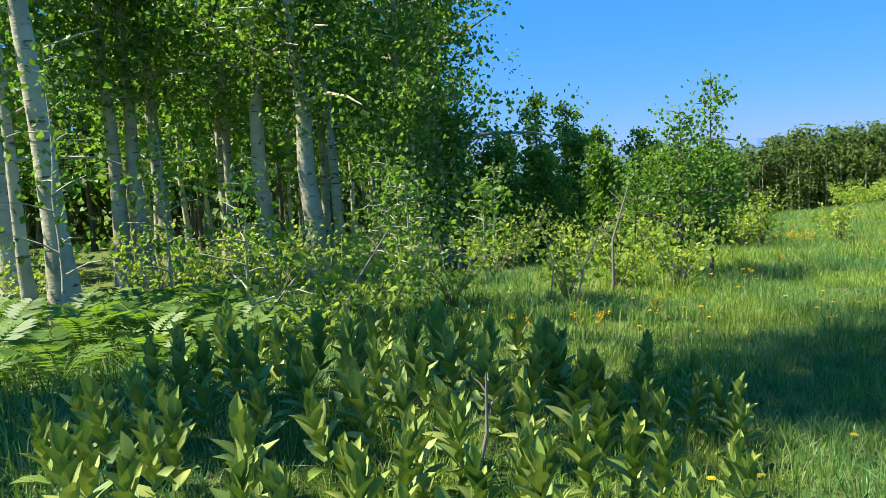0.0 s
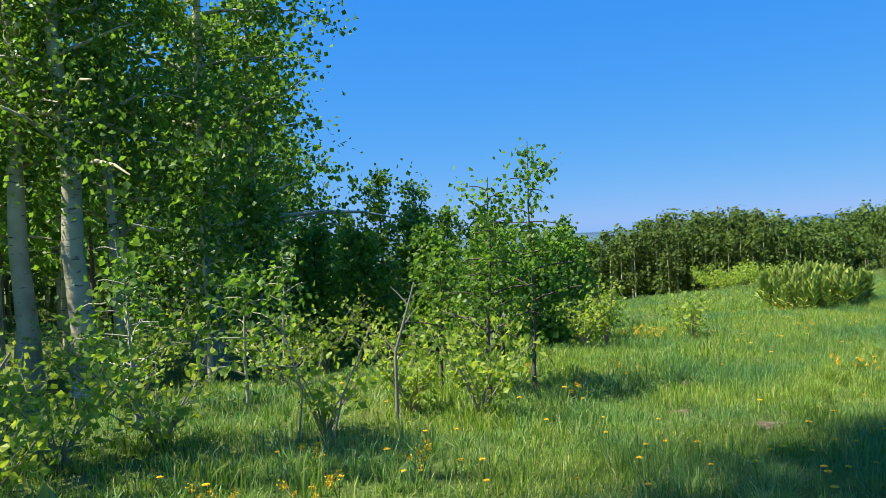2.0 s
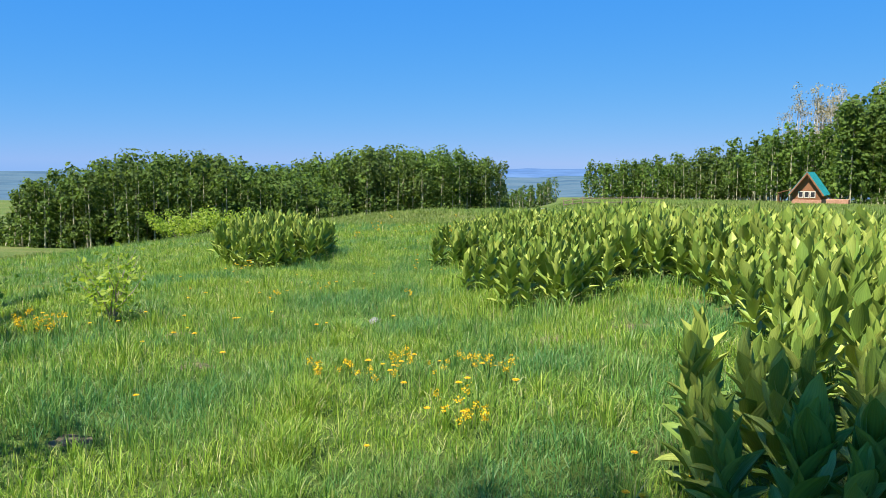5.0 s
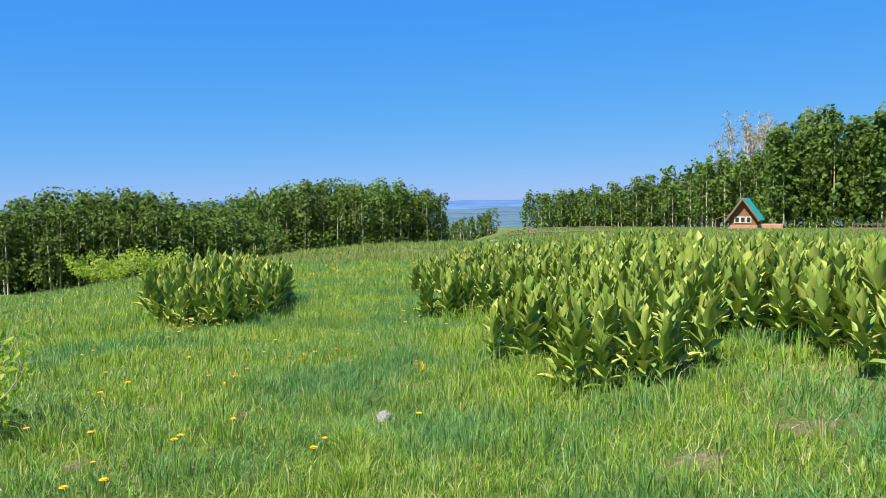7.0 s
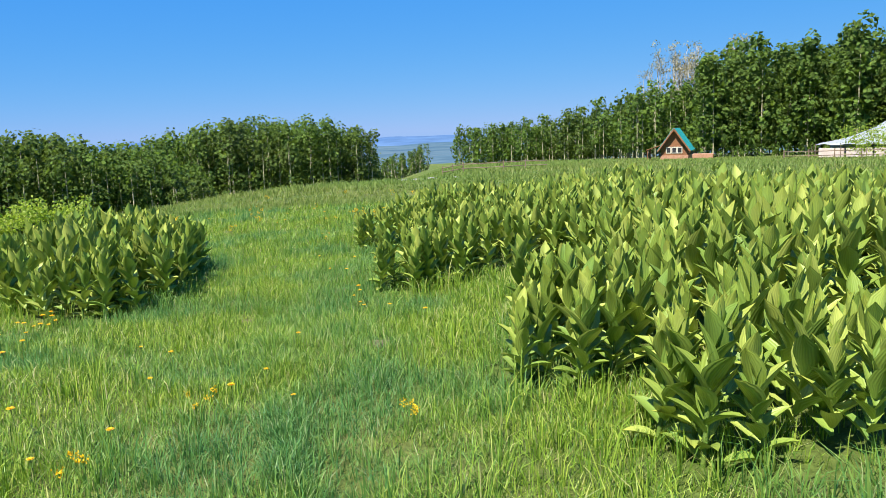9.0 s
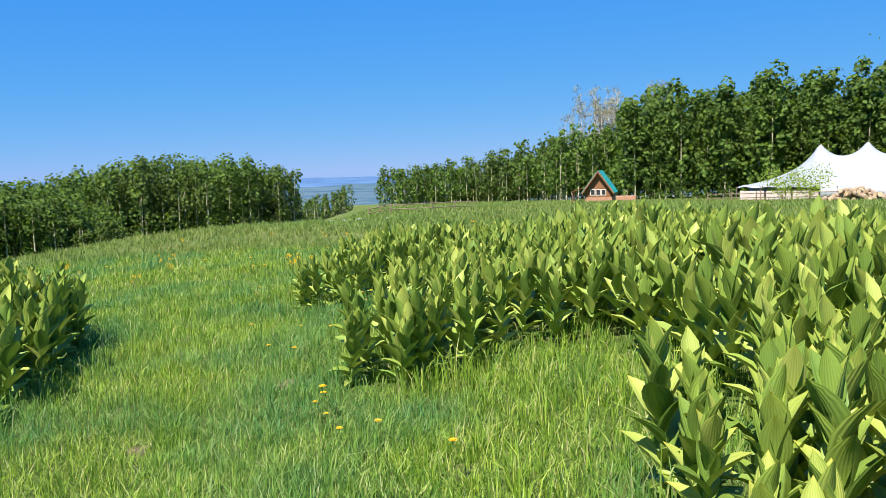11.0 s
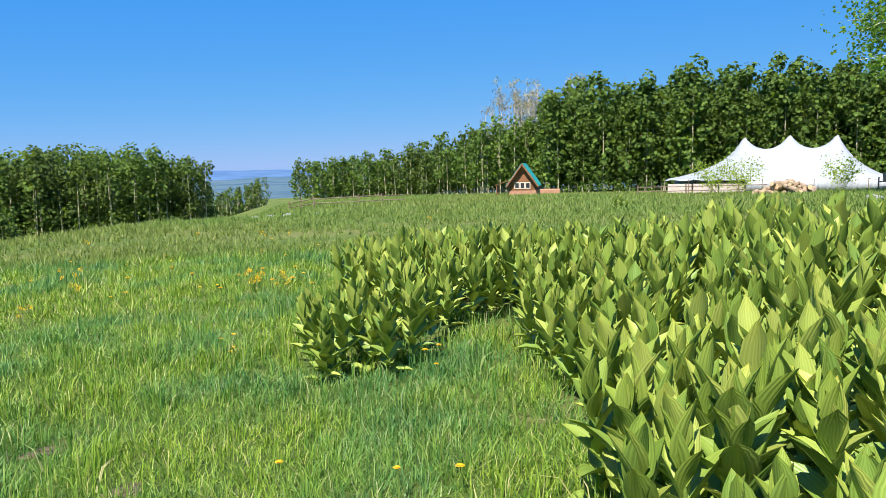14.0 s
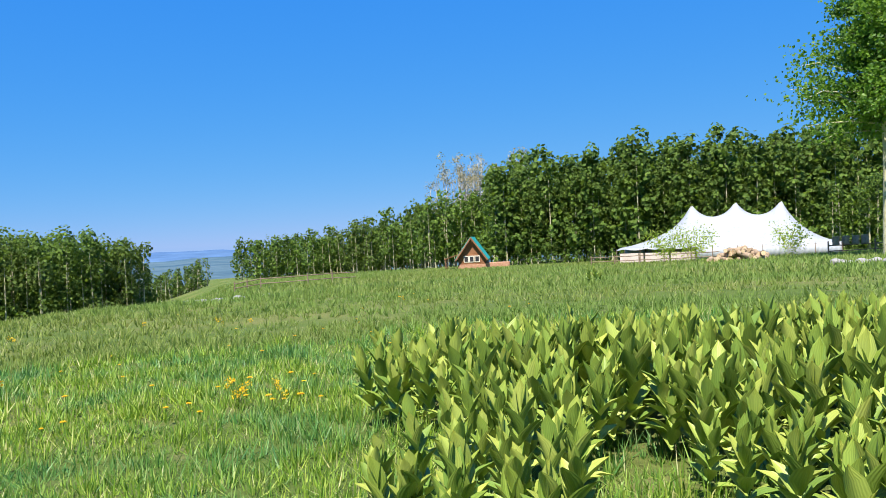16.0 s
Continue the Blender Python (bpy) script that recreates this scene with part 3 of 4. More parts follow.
# ---- trees ----
def aspen(h, rad, crown_from, reach, limbs, leaves, size, seed, lean=(0, 0), label="", sides=9, material=None, barkm=None, name="aspen_tree", spread=0.42, split=True):
    """A tapered trunk with limbs and a crown of single leaves in loose sprays."""
    r = np.random.default_rng(seed)
    top = new(name)
    t = np.linspace(0, 1, 9)
    wob = np.cumsum(r.normal(0, 0.035, (9, 2)), 0) * h * 0.12
    wob -= wob[0]
    pts = np.stack([wob[:, 0] + lean[0] * t * h, wob[:, 1] + lean[1] * t * h, t * h - 0.12], 1)
    rr = rad * (1 - 0.86 * t) * (1 + 0.45 * np.exp(-t * 26))
    tv, tq = tube(pts, rr, sides)
    trunk = Bag()
    trunk.add(tv, tq)
    lc = []
    for k in range(limbs):
        f = crown_from + (0.97 - crown_from) * (k + r.random()) / limbs
        base = np.array([np.interp(f, t, pts[:, i]) for i in range(3)])
        a = k * 2.4 + r.uniform(-0.5, 0.5)
        ln = reach * (1.1 - 0.75 * (f - crown_from) / (1 - crown_from)) * r.uniform(0.6, 1.15)
        s = np.linspace(0, 1, 5)[:, None]
        way = np.array([math.cos(a), math.sin(a), r.uniform(0.1, 0.75)])
        way /= np.linalg.norm(way)
        lp = base + way * ln * s + np.array([0, 0, -0.22]) * ln * s ** 2 + r.normal(0, 0.03, (5, 3)) * ln * s
        limb_v, limb_q = tube(lp, np.interp(f, t, rr) * 0.42 * (1 - 0.85 * s[:, 0]) + 0.004, 4)
        if split:
            part("limb", np_mesh("limb", limb_v, [limb_q], barkm or BARK, None, True), top)
        else:
            trunk.add(limb_v, limb_q)
        per = max(3, leaves // limbs)
        q = r.random(per) ** 0.7
        at = np.stack([np.interp(q, s[:, 0], lp[:, i]) for i in range(3)], 1)
        tw = r.normal(0, 1, (max(1, per // 14), 3)) * ln * spread * 0.55
        lc.append(at + tw[r.integers(0, len(tw), per)] * (0.35 + 0.65 * q[:, None]) + r.normal(0, 0.16, (per, 3)) * (0.5 + ln * 0.2))
    part("trunk", trunk.mesh("trunk", barkm or BARK, True), top)
    v, f = leaf_cards(np.concatenate(lc), size, r, 0.35, 1.1)
    part("crown", np_mesh("crown", v, [f], material or ASPEN), top)
    return tagged(top, label or "tall aspen with pale bark and green leaves", "tree", "aspens at the meadow edge")


def place(ob, x, y, turn=0, scale=1.0):
    ob.matrix_basis = pose(x, y, hz(x, y), 0, 0, turn) @ Matrix.Diagonal((scale, scale, scale, 1))
    ob.scale = (scale,) * 3
    return ob


# the grove's front trees, the last six unseen and added to cast shade: x, y, trunk radius, height, lean
FRONT = [(-4.2, 7.95, 0.14, 9.0, -0.02, 0.45, 1.2), (-5.1, 8.9, 0.085, 6.8, -0.02, 0.3, 1.3), (-7.0, 11.8, 0.2, 9.5, -0.02, 0.5, 1.8), (-7.6, 12.6, 0.13, 9.5, 0.0, 0.5, 1.7), (-7.25, 16.1, 0.18, 9.5, 0.0, 0.42, 2.0), (-6.85, 16.3, 0.18, 9.8, 0.0, 0.42, 2.0), (-6.5, 16.9, 0.17, 9.5, 0.0, 0.42, 2.0),
         (-2.93, 15.1, 0.22, 9.5, -0.04, 0.36, 2.0), (-2.55, 15.9, 0.12, 9.0, -0.02, 0.34, 2.0), (-4.15, 15.9, 0.19, 9.8, 0.0, 0.38, 2.2), (-1.4, 17.4, 0.2, 9.6, -0.03, 0.22, 3.8), (-0.6, 18.4, 0.12, 7.6, 0.0, 0.2, 2.5), (-0.9, 14.4, 0.05, 3.9, 0.0, 0.2, 0.9), (-0.2, 15.2, 0.05, 3.3, 0.0, 0.2, 0.8), (-5.4, 17.6, 0.13, 9.5, 0.0, 0.36, 2.2),
         (-8.9, 14.5, 0.14, 9.5, 0.0, 0.4, 2.0), (-3.4, 19.0, 0.13, 9.0, 0.0, 0.3, 2.2), (-4.9, 4.4, 0.14, 12.0, 0.0, 0.5, 1.3), (-6.0, 4.7, 0.15, 16.0, 0.0, 0.6, 1.7), (-7.0, 5.0, 0.15, 19.0, 0.0, 0.72, 1.9), (-8.3, 7.1, 0.16, 21.0, 0.0, 0.86, 1.38), (-7.8, 6.2, 0.17, 22.0, 0.0, 0.79, 2.3), (-5.6, 3.9, 0.1, 7.5, 0.0, 0.35, 1.5)]
for n, (x, y, rad, h, lean, low, reach) in enumerate(FRONT):
    place(aspen(h, rad, low, reach, 24, 10000 if reach > 3 else 2600 if h > 20 and reach < 1.4 else 7000 if h > 12.5 else 1500 if h < 7 or reach < 1.4 else 4600, 0.092, 300 + n, (lean, 0.004 * (n % 3 - 1)), "tall aspen with pale smooth trunk at the edge of the grove, some added unseen for shade", spread=0.2 if reach > 3 else 0.42), x, y, n * 47)

# deeper in the grove
DEEP = [aspen(9.5 + k * 0.5, 0.1, 0.26, 2.4, 18, 1250, 0.19, 400 + k, label="slender aspen standing in the shade of the grove", sides=6, split=False, barkm=DARKBARK if k == 3 else None) for k in range(4)]
rr_ = np.random.default_rng(31)
deep = [(x, y) for x, y in zip(rr_.uniform(-34, 1.5, 420), rr_.uniform(9, 46, 420)) if y > 18.2 + 0.5 * max(0, x + 5) and x < -1.2 or (x < -9.5 and y > 13.0)]
picked = []
for x, y in deep:
    if all((x - a) ** 2 + (y - b) ** 2 > 2.6 for a, b in picked) and len(picked) < 110:
        picked.append((x, y))
for n, (x, y) in enumerate(picked):
    ob = DEEP[n] if n < 4 else copy_thing(DEEP[n % 4], Matrix())
    place(ob, x, y, n * 83, float(rr_.uniform(0.8, 1.1)))

# young trees in the open
YOUNG = [(2.6, 9.85, 2.3, 0.026, 0.06), (3.15, 10.2, 2.75, 0.024, 0.04), (2.9, 10.6, 2.0, 0.022, 0.0), (2.2, 10.4, 1.6, 0.022, 0.0), (2.0, 22.4, 4.5, 0.06, 0.0), (2.9, 22.8, 4.1, 0.06, 0.0), (1.2, 21.6, 3.3, 0.05, 0.0), (3.7, 22.2, 3.4, 0.05, 0.0),
         (3.4, 13.8, 1.9, 0.03, 0.0), (4.2, 14.5, 1.9, 0.03, 0.0), (4.9, 15.6, 2.0, 0.03, 0.0), (2.6, 15.0, 2.1, 0.03, 0.0), (1.5, 15.6, 2.4, 0.035, 0.0), (0.6, 16.4, 2.6, 0.04, 0.0), (3.9, 17.4, 2.7, 0.04, 0.0), (2.6, 18.4, 3.0, 0.04, 0.0), (5.6, 17.5, 2.3, 0.03, 0.0)]
for n, (x, y, h, rad, lean) in enumerate(YOUNG):
    place(aspen(h, rad, 0.3 if n < 4 else 0.08, 0.62 if n < 4 else 0.8, 18, 620 if n < 4 else 2400, 0.055 if n < 4 else 0.085, 600 + n, (lean, 0), "young aspen in the open at the meadow edge" if n < 4 else "young dark green aspen at the edge of the grove", 6, name="young_aspen", barkm=DARKBARK), x, y, n * 71)
SAPLING = [(-1.95, 6.9, 1.7), (-3.9, 7.3, 2.9), (-0.7, 9.6, 1.7), (-0.9, 10.4, 1.9), (0.2, 10.2, 1.5), (-3.4, 8.8, 2.2), (0.4, 12.2, 1.9)]
for n, (x, y, h) in enumerate(SAPLING):
    place(aspen(h, 0.022, 0.25, 0.6, 14, 230, 0.075, 640 + n, (0.05 * (n % 2), 0.03), "thin aspen sapling among shrubs", 5, name="aspen_sapling"), x, y, n * 55)


def shrub(h, w, leaves, size, seed, label, name="shrub"):
    r = np.random.default_rng(seed)
    top = new(name)
    lc = []
    for k in range(11):
        a, ln = k * 2.4, h * r.uniform(0.65, 1.1)
        s = np.linspace(0, 1, 4)[:, None]
        p = np.array([math.cos(a) * w * 0.5, math.sin(a) * w * 0.5, ln]) * s ** np.array([[1.2, 1.2, 0.9]]) + r.normal(0, 0.03, (4, 3)) * s
        p[0, 2] = -0.05
        sv, sq = tube(p, 0.011 * (1 - 0.8 * s[:, 0]), 4)
        part("stem", np_mesh("stem", sv, [sq], BARE_TWIG), top)
        q = r.uniform(0.3, 1.0, leaves // 11)
        at = np.stack([np.interp(q, s[:, 0], p[:, i]) for i in range(3)], 1)
        lc.append(at + r.normal(0, 0.11 * max(0.6, h), at.shape))
    v, f = leaf_cards(np.concatenate(lc), size, r, 0.0, 1.3)
    part("foliage", np_mesh("foliage", v, [f], SHRUB), top)
    return tagged(top, label, "shrub", "shrubs at the meadow edge")


SH = [(2.4, 9.05, 0.85, 0.9), (1.8, 9.3, 0.6, 0.7), (1.05, 8.5, 0.6, 0.7), (6.66, 14.3, 0.7, 0.7), (4.6, 13.3, 0.75, 0.6), (5.0, 13.5, 0.85, 0.4), (-0.2, 8.4, 0.7, 0.9), (-0.8, 8.0, 0.75, 0.9), (-1.6, 8.8, 0.8, 1.0), (-2.4, 9.6, 0.95, 1.1), (-3.4, 9.8, 1.2, 1.2),
      (-1.2, 11.6, 1.0, 1.2), (-4.4, 10.6, 1.1, 1.2), (-6.0, 10.2, 1.0, 1.3), (0.4, 12.2, 0.9, 1.3), (1.8, 12.8, 0.9, 1.3), (3.0, 12.6, 0.8, 1.2), (-2.0, 12.6, 1.1, 1.3), (-3.6, 12.4, 1.1, 1.3), (0.8, 14.2, 1.1, 1.4), (-0.9, 7.1, 0.55, 0.7), (-1.3, 6.5, 0.5, 0.7)]
for n, (x, y, h, w) in enumerate(SH):
    place(shrub(h, w, int(480 * h), 0.054, 700 + n, "light green leafy shrub with thin bare stems"), x, y, n * 37)
for n, (x, y) in enumerate([(60 + 40, 21.5), (107, 11.5), (103, 24.5), (20.6, 42.0), (23.5, 43.0)]):
    place(shrub(3.6 if x > 50 else 1.3, 4.0 if x > 50 else 3.0, 1100 if x > 50 else 1500, 0.15 if x > 50 else 0.1, 760 + n, "leafy green bush in the meadow"), x, y, n * 50)


# ---- ferns under the grove's edge ----
FERNBED = [(-6.4, 6.2), (-4.6, 4.9), (-2.6, 4.9), (-1.7, 6.0), (-1.5, 7.2), (-2.3, 8.6), (-3.6, 9.4), (-5.4, 9.8), (-7.4, 9.6), (-7.6, 7.6)]


def frond_mesh(length, seed):
    """An arching frond along +x: a thin rib with paired, drooping leaflets that shorten to the tip."""
    r = np.random.default_rng(seed)
    bag = Bag()
    s_ = np.linspace(0, 1, 7)
    spine = np.stack([s_ * length * 0.86, 0.03 * np.sin(s_ * 4), length * (0.75 * s_ - 0.55 * s_ ** 2)], 1)
    bag.add(*tube(spine, 0.005 * (1 - 0.8 * s_) + 0.001, 4))
    for k in range(13):
        f = 0.22 + 0.77 * k / 12
        o = np.array([np.interp(f, s_, spine[:, i]) for i in range(3)])
        ln = length * 0.32 * math.sin(math.pi * (0.16 + 0.8 * (1 - f) ** 0.8)) + 0.012
        for side in (-1, 1):
            d = np.array([0.42, side, r.uniform(-0.25, 0.05)])
            d /= np.linalg.norm(d)
            w = np.array([1.0, -0.2 * side, 0.1]) * length * 0.034
            bag.add(np.array([o, o + d * ln * 0.4 + w, o + d * ln, o + d * ln * 0.4 - w]), np.array([[0, 1, 2], [0, 2, 3]]))
    return bag.mesh("frond", FERN)


def fern(seed):
    r = np.random.default_rng(seed)
    top = tagged(new("fern"), "low bright green fern at the foot of the aspens", "fern", "ferns at the edge of the grove")
    for k in range(6):
        ln = r.uniform(0.5, 0.78)
        part("frond", frond_mesh(ln, seed * 10 + k), top, "", pose(0, 0, 0, 0, -r.uniform(8, 38), k * 60 + r.uniform(-20, 20)))
    return top


FERNS = [fern(k + 1) for k in range(4)]
r_f = np.random.default_rng(66)
fx, fy = scatter(FERNBED, 0.52, r_f)
for n, (x, y) in enumerate(zip(fx, fy)):
    ob = FERNS[n] if n < 4 else copy_thing(FERNS[n % 4], Matrix())
    place(ob, float(x), float(y), float(r_f.uniform(0, 360)), float(r_f.uniform(0.6, 0.95)))


# ---- far woods ----
def tuft_cards(centres, out, size, r):
    """Leafy tufts that mostly face outward from their crown: four verts, two triangles."""
    n = len(centres)
    nrm = unit(out + np.array([0, 0, 0.3]) + r.normal(0, 0.42, (n, 3)))
    s = unit(np.cross(nrm, r.normal(size=(n, 3))))
    d = np.cross(nrm, s)
    k = size * r.uniform(0.6, 1.35, n)[:, None]
    v = np.stack([centres - d * k * 0.55, centres + s * k * 0.5 + nrm * k * 0.12, centres + d * k * 0.55, centres - s * k * 0.5 - nrm * k * 0.12], 1).reshape(-1, 3)
    b = np.arange(n)[:, None] * 4
    return v, np.concatenate([b + [0, 1, 2], b + [0, 2, 3]])


def wood(name, spots, seed, label, cards=430, size=0.46, stretch=1.0, material=None, bare=0.0, boughs=7):
    """A stand of trees: each has a trunk and a crown of leafy boughs, with tufts that break their outlines."""
    r = np.random.default_rng(seed)
    crown, trunks, lit = Bag(), Bag(), []
    for x, y, h in spots:
        z = hz(x, y)
        cr = h * r.uniform(0.17, 0.22) * stretch
        tx, ty = r.normal(0, 0.25, 2)
        trunks.add(*tube(np.array([[x, y, z - 0.3], [x + tx * 0.5, y + ty * 0.5, z + h * 0.35], [x + tx, y + ty, z + h * 0.8]]), [0.12, 0.09, 0.03], 5))
        turn = r.uniform(0, 6.28)
        for k in range(boughs):
            f = (k + r.uniform(0.3, 0.7)) / boughs
            rb = h * r.uniform(0.1, 0.145) * (1.05 - 0.25 * f) * (7 / boughs) ** 0.4 * stretch ** 0.5
            off = cr * (1 - 0.75 * f ** 1.6) * r.uniform(0.4, 1.0)
            turn += 2.4 + r.uniform(-0.4, 0.4)
            zc = z + h * (bare + (1 - bare) * f) - rb * (f - 0.15)
            mid = np.array([x + tx * f + math.cos(turn) * off, y + ty * f + math.sin(turn) * off, zc])
            axes = np.array([rb, rb, rb * r.uniform(1.0, 1.35)])
            n = cards // boughs
            d = unit(r.normal(size=(n, 3)) + np.array([0, 0, 0.25]))
            crown.add(*tuft_cards(mid + d * axes * r.uniform(0.45, 1.05, (n, 1)), d, size * (0.5 + h / 30), r))
            lit.append(np.repeat(unit(d + np.array([0, 0, 0.2]) + r.normal(0, 0.45, d.shape)), 4, axis=0))
    base = tagged(new(name), label, "woods", kind="stuff")
    part("trunks", trunks.mesh("trunks", BARK), base)
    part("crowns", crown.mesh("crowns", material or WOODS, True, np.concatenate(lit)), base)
    return base


def spots_in(poly, gap, h, seed, crown_line=None):
    r = np.random.default_rng(seed)
    x, y = scatter(poly, gap, r)
    return [(a, b, h * r.uniform(0.84, 1.06) * (crown_line(a, b) if crown_line else 1)) for a, b in zip(x, y)]


def dome(cx, cy, rx, ry):
    return lambda a, b: 0.3 + 0.84 * math.sqrt(max(0.0, 1 - ((a - cx) / rx) ** 2 - ((b - cy) / ry) ** 2))


def ring(cx, cy, rx, ry, turn, n=24):
    c, s = math.cos(radians(turn)), math.sin(radians(turn))
    return [(cx + c * rx * math.cos(k * 2 * math.pi / n) - s * ry * math.sin(k * 2 * math.pi / n), cy + s * rx * math.cos(k * 2 * math.pi / n) + c * ry * math.sin(k * 2 * math.pi / n)) for k in range(n)]


wood("aspen_wood", spots_in(ring(57, 113, 27, 15, -22), 2.3, 12.6, 1, dome(57, 113, 26, 20)), 41, "rounded dense green aspen wood on the slope", stretch=1.0)
wood("aspen_wood", spots_in(ring(96, 128, 31, 16, -40), 2.4, 15.2, 2, dome(101, 122, 30, 26)), 42, "broad rounded green aspen wood below the meadow", stretch=0.95)
wood("aspen_wood", spots_in([(196, 147), (218, 146), (238, 120), (206, 72), (172, 66), (166, 74), (186, 92), (200, 115), (194, 134)], 3.4, 14.0, 3, lambda a, b: 1.22 - 0.3 * (b - 66) / 80), 43, "long line of green aspens beyond the meadow", 240, 0.62, 0.95, bare=0.14)
GROVE = spots_in([(154, 60), (153, 50), (150, 36), (146, 10), (150, -8), (170, -10), (173, 20), (176, 48), (180, 67)], 3.0, 20.5, 4)
GROVE_TREES = []
for k in range(6):
    g = wood("grove_aspen", [(0.0, 0.0, 18.0)], 150 + k, "tall dark green aspen in the grove behind the tent", 660, 0.56, 0.85, bare=0.1, boughs=13)
    for c in g.children:
        c.name = "trunk" if c.name.startswith("trunk") else "crown"
    g["kind"], g["category"], g["group"] = "", "tree", "aspens of the far grove"
    GROVE_TREES.append(g)
GROVE.sort()
r_g = np.random.default_rng(19)
for n, (x, y, h) in enumerate(GROVE):
    g = GROVE_TREES[n] if n < 6 else copy_thing(GROVE_TREES[n % 6], Matrix())
    place(g, x, y, n * 77, h / 18.0 * float(r_g.uniform(0.72, 1.12)))
wood("aspen_wood", spots_in([(-48, 26), (-24, 33), (-6, 40), (6, 50), (14, 66), (4, 74), (-30, 62), (-54, 46)], 3.5, 7.0, 8, lambda a, b: 1.9 if a < -6 else 1.0), 47, "shaded green woods behind the aspen grove", 200, 0.6)
wood("aspen_wood", spots_in(ring(73, 127, 12, 10, 0), 2.9, 10.0, 9), 48, "green aspen wood in the dip between two rises", 240)
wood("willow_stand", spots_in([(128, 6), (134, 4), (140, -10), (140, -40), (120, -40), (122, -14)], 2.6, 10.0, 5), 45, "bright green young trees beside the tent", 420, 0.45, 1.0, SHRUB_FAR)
wood("aspen_wood", spots_in([(132, 128), (150, 118), (158, 128), (140, 140)], 1.9, 6.0, 6), 46, "low green trees in the gap above the plain", 180, 0.45)
wood("undergrowth", spots_in([(152, 58), (151, 48), (147, 34), (143, 10), (147, -8), (151, -8), (150, 12), (153, 36), (157, 56)], 2.2, 2.6, 14), 49, "dark green bushes at the foot of the far grove", 120, 0.5, 2.0, boughs=4)


def bare_aspen(h, seed):
    r = np.random.default_rng(seed)
    top = tagged(new("bare_aspen"), "tall pale aspen with few leaves standing among the woods", "tree", "bare pale aspens")
    t = np.linspace(0, 1, 6)
    p = np.stack([np.cumsum(r.normal(0, 0.12, 6)), np.cumsum(r.normal(0, 0.12, 6)), t * h - 0.2], 1)
    v, q = tube(p, 0.26 * (1 - 0.8 * t), 6)
    part("trunk", np_mesh("trunk", v, [q], PALEBARK, None, True), top)
    lc = []
    for k in range(9):
        f = r.uniform(0.55, 1.0)
        o = np.array([np.interp(f, t, p[:, i]) for i in range(3)])
        a = r.uniform(0, 6.28)
        e = o + np.array([math.cos(a) * 0.9, math.sin(a) * 0.9, r.uniform(0.8, 1.8)])
        v, q = tube([o, (o + e) / 2 + [0, 0, -0.1], e], [0.07, 0.05, 0.02], 4)
        part("limb", np_mesh("limb", v, [q], PALEBARK, None, True), top)
        lc.append(e + r.normal(0, 0.55, (26, 3)))
    v, f = leaf_cards(np.concatenate(lc), 0.3, r)
    part("crown", np_mesh("crown", v, [f], DRYLEAF), top)
    return top


BARE = [bare_aspen(22 + k, 70 + k) for k in range(4)]
r_ = np.random.default_rng(12)
for n in range(38):
    b_ = -73.0 + r_.uniform(-4.4, 1.6)
    dist = r_.uniform(178, 192)
    if n < 6:
        b_, dist = -69.6 - n * 0.4, 186
    x, y = 13.7 + dist * math.sin(radians(-b_)), 18.5 + dist * math.cos(radians(b_))
    ob = BARE[n] if n < 4 else copy_thing(BARE[n % 4], Matrix())
    place(ob, x, y, n * 70, float(r_.uniform(0.85, 1.05)))

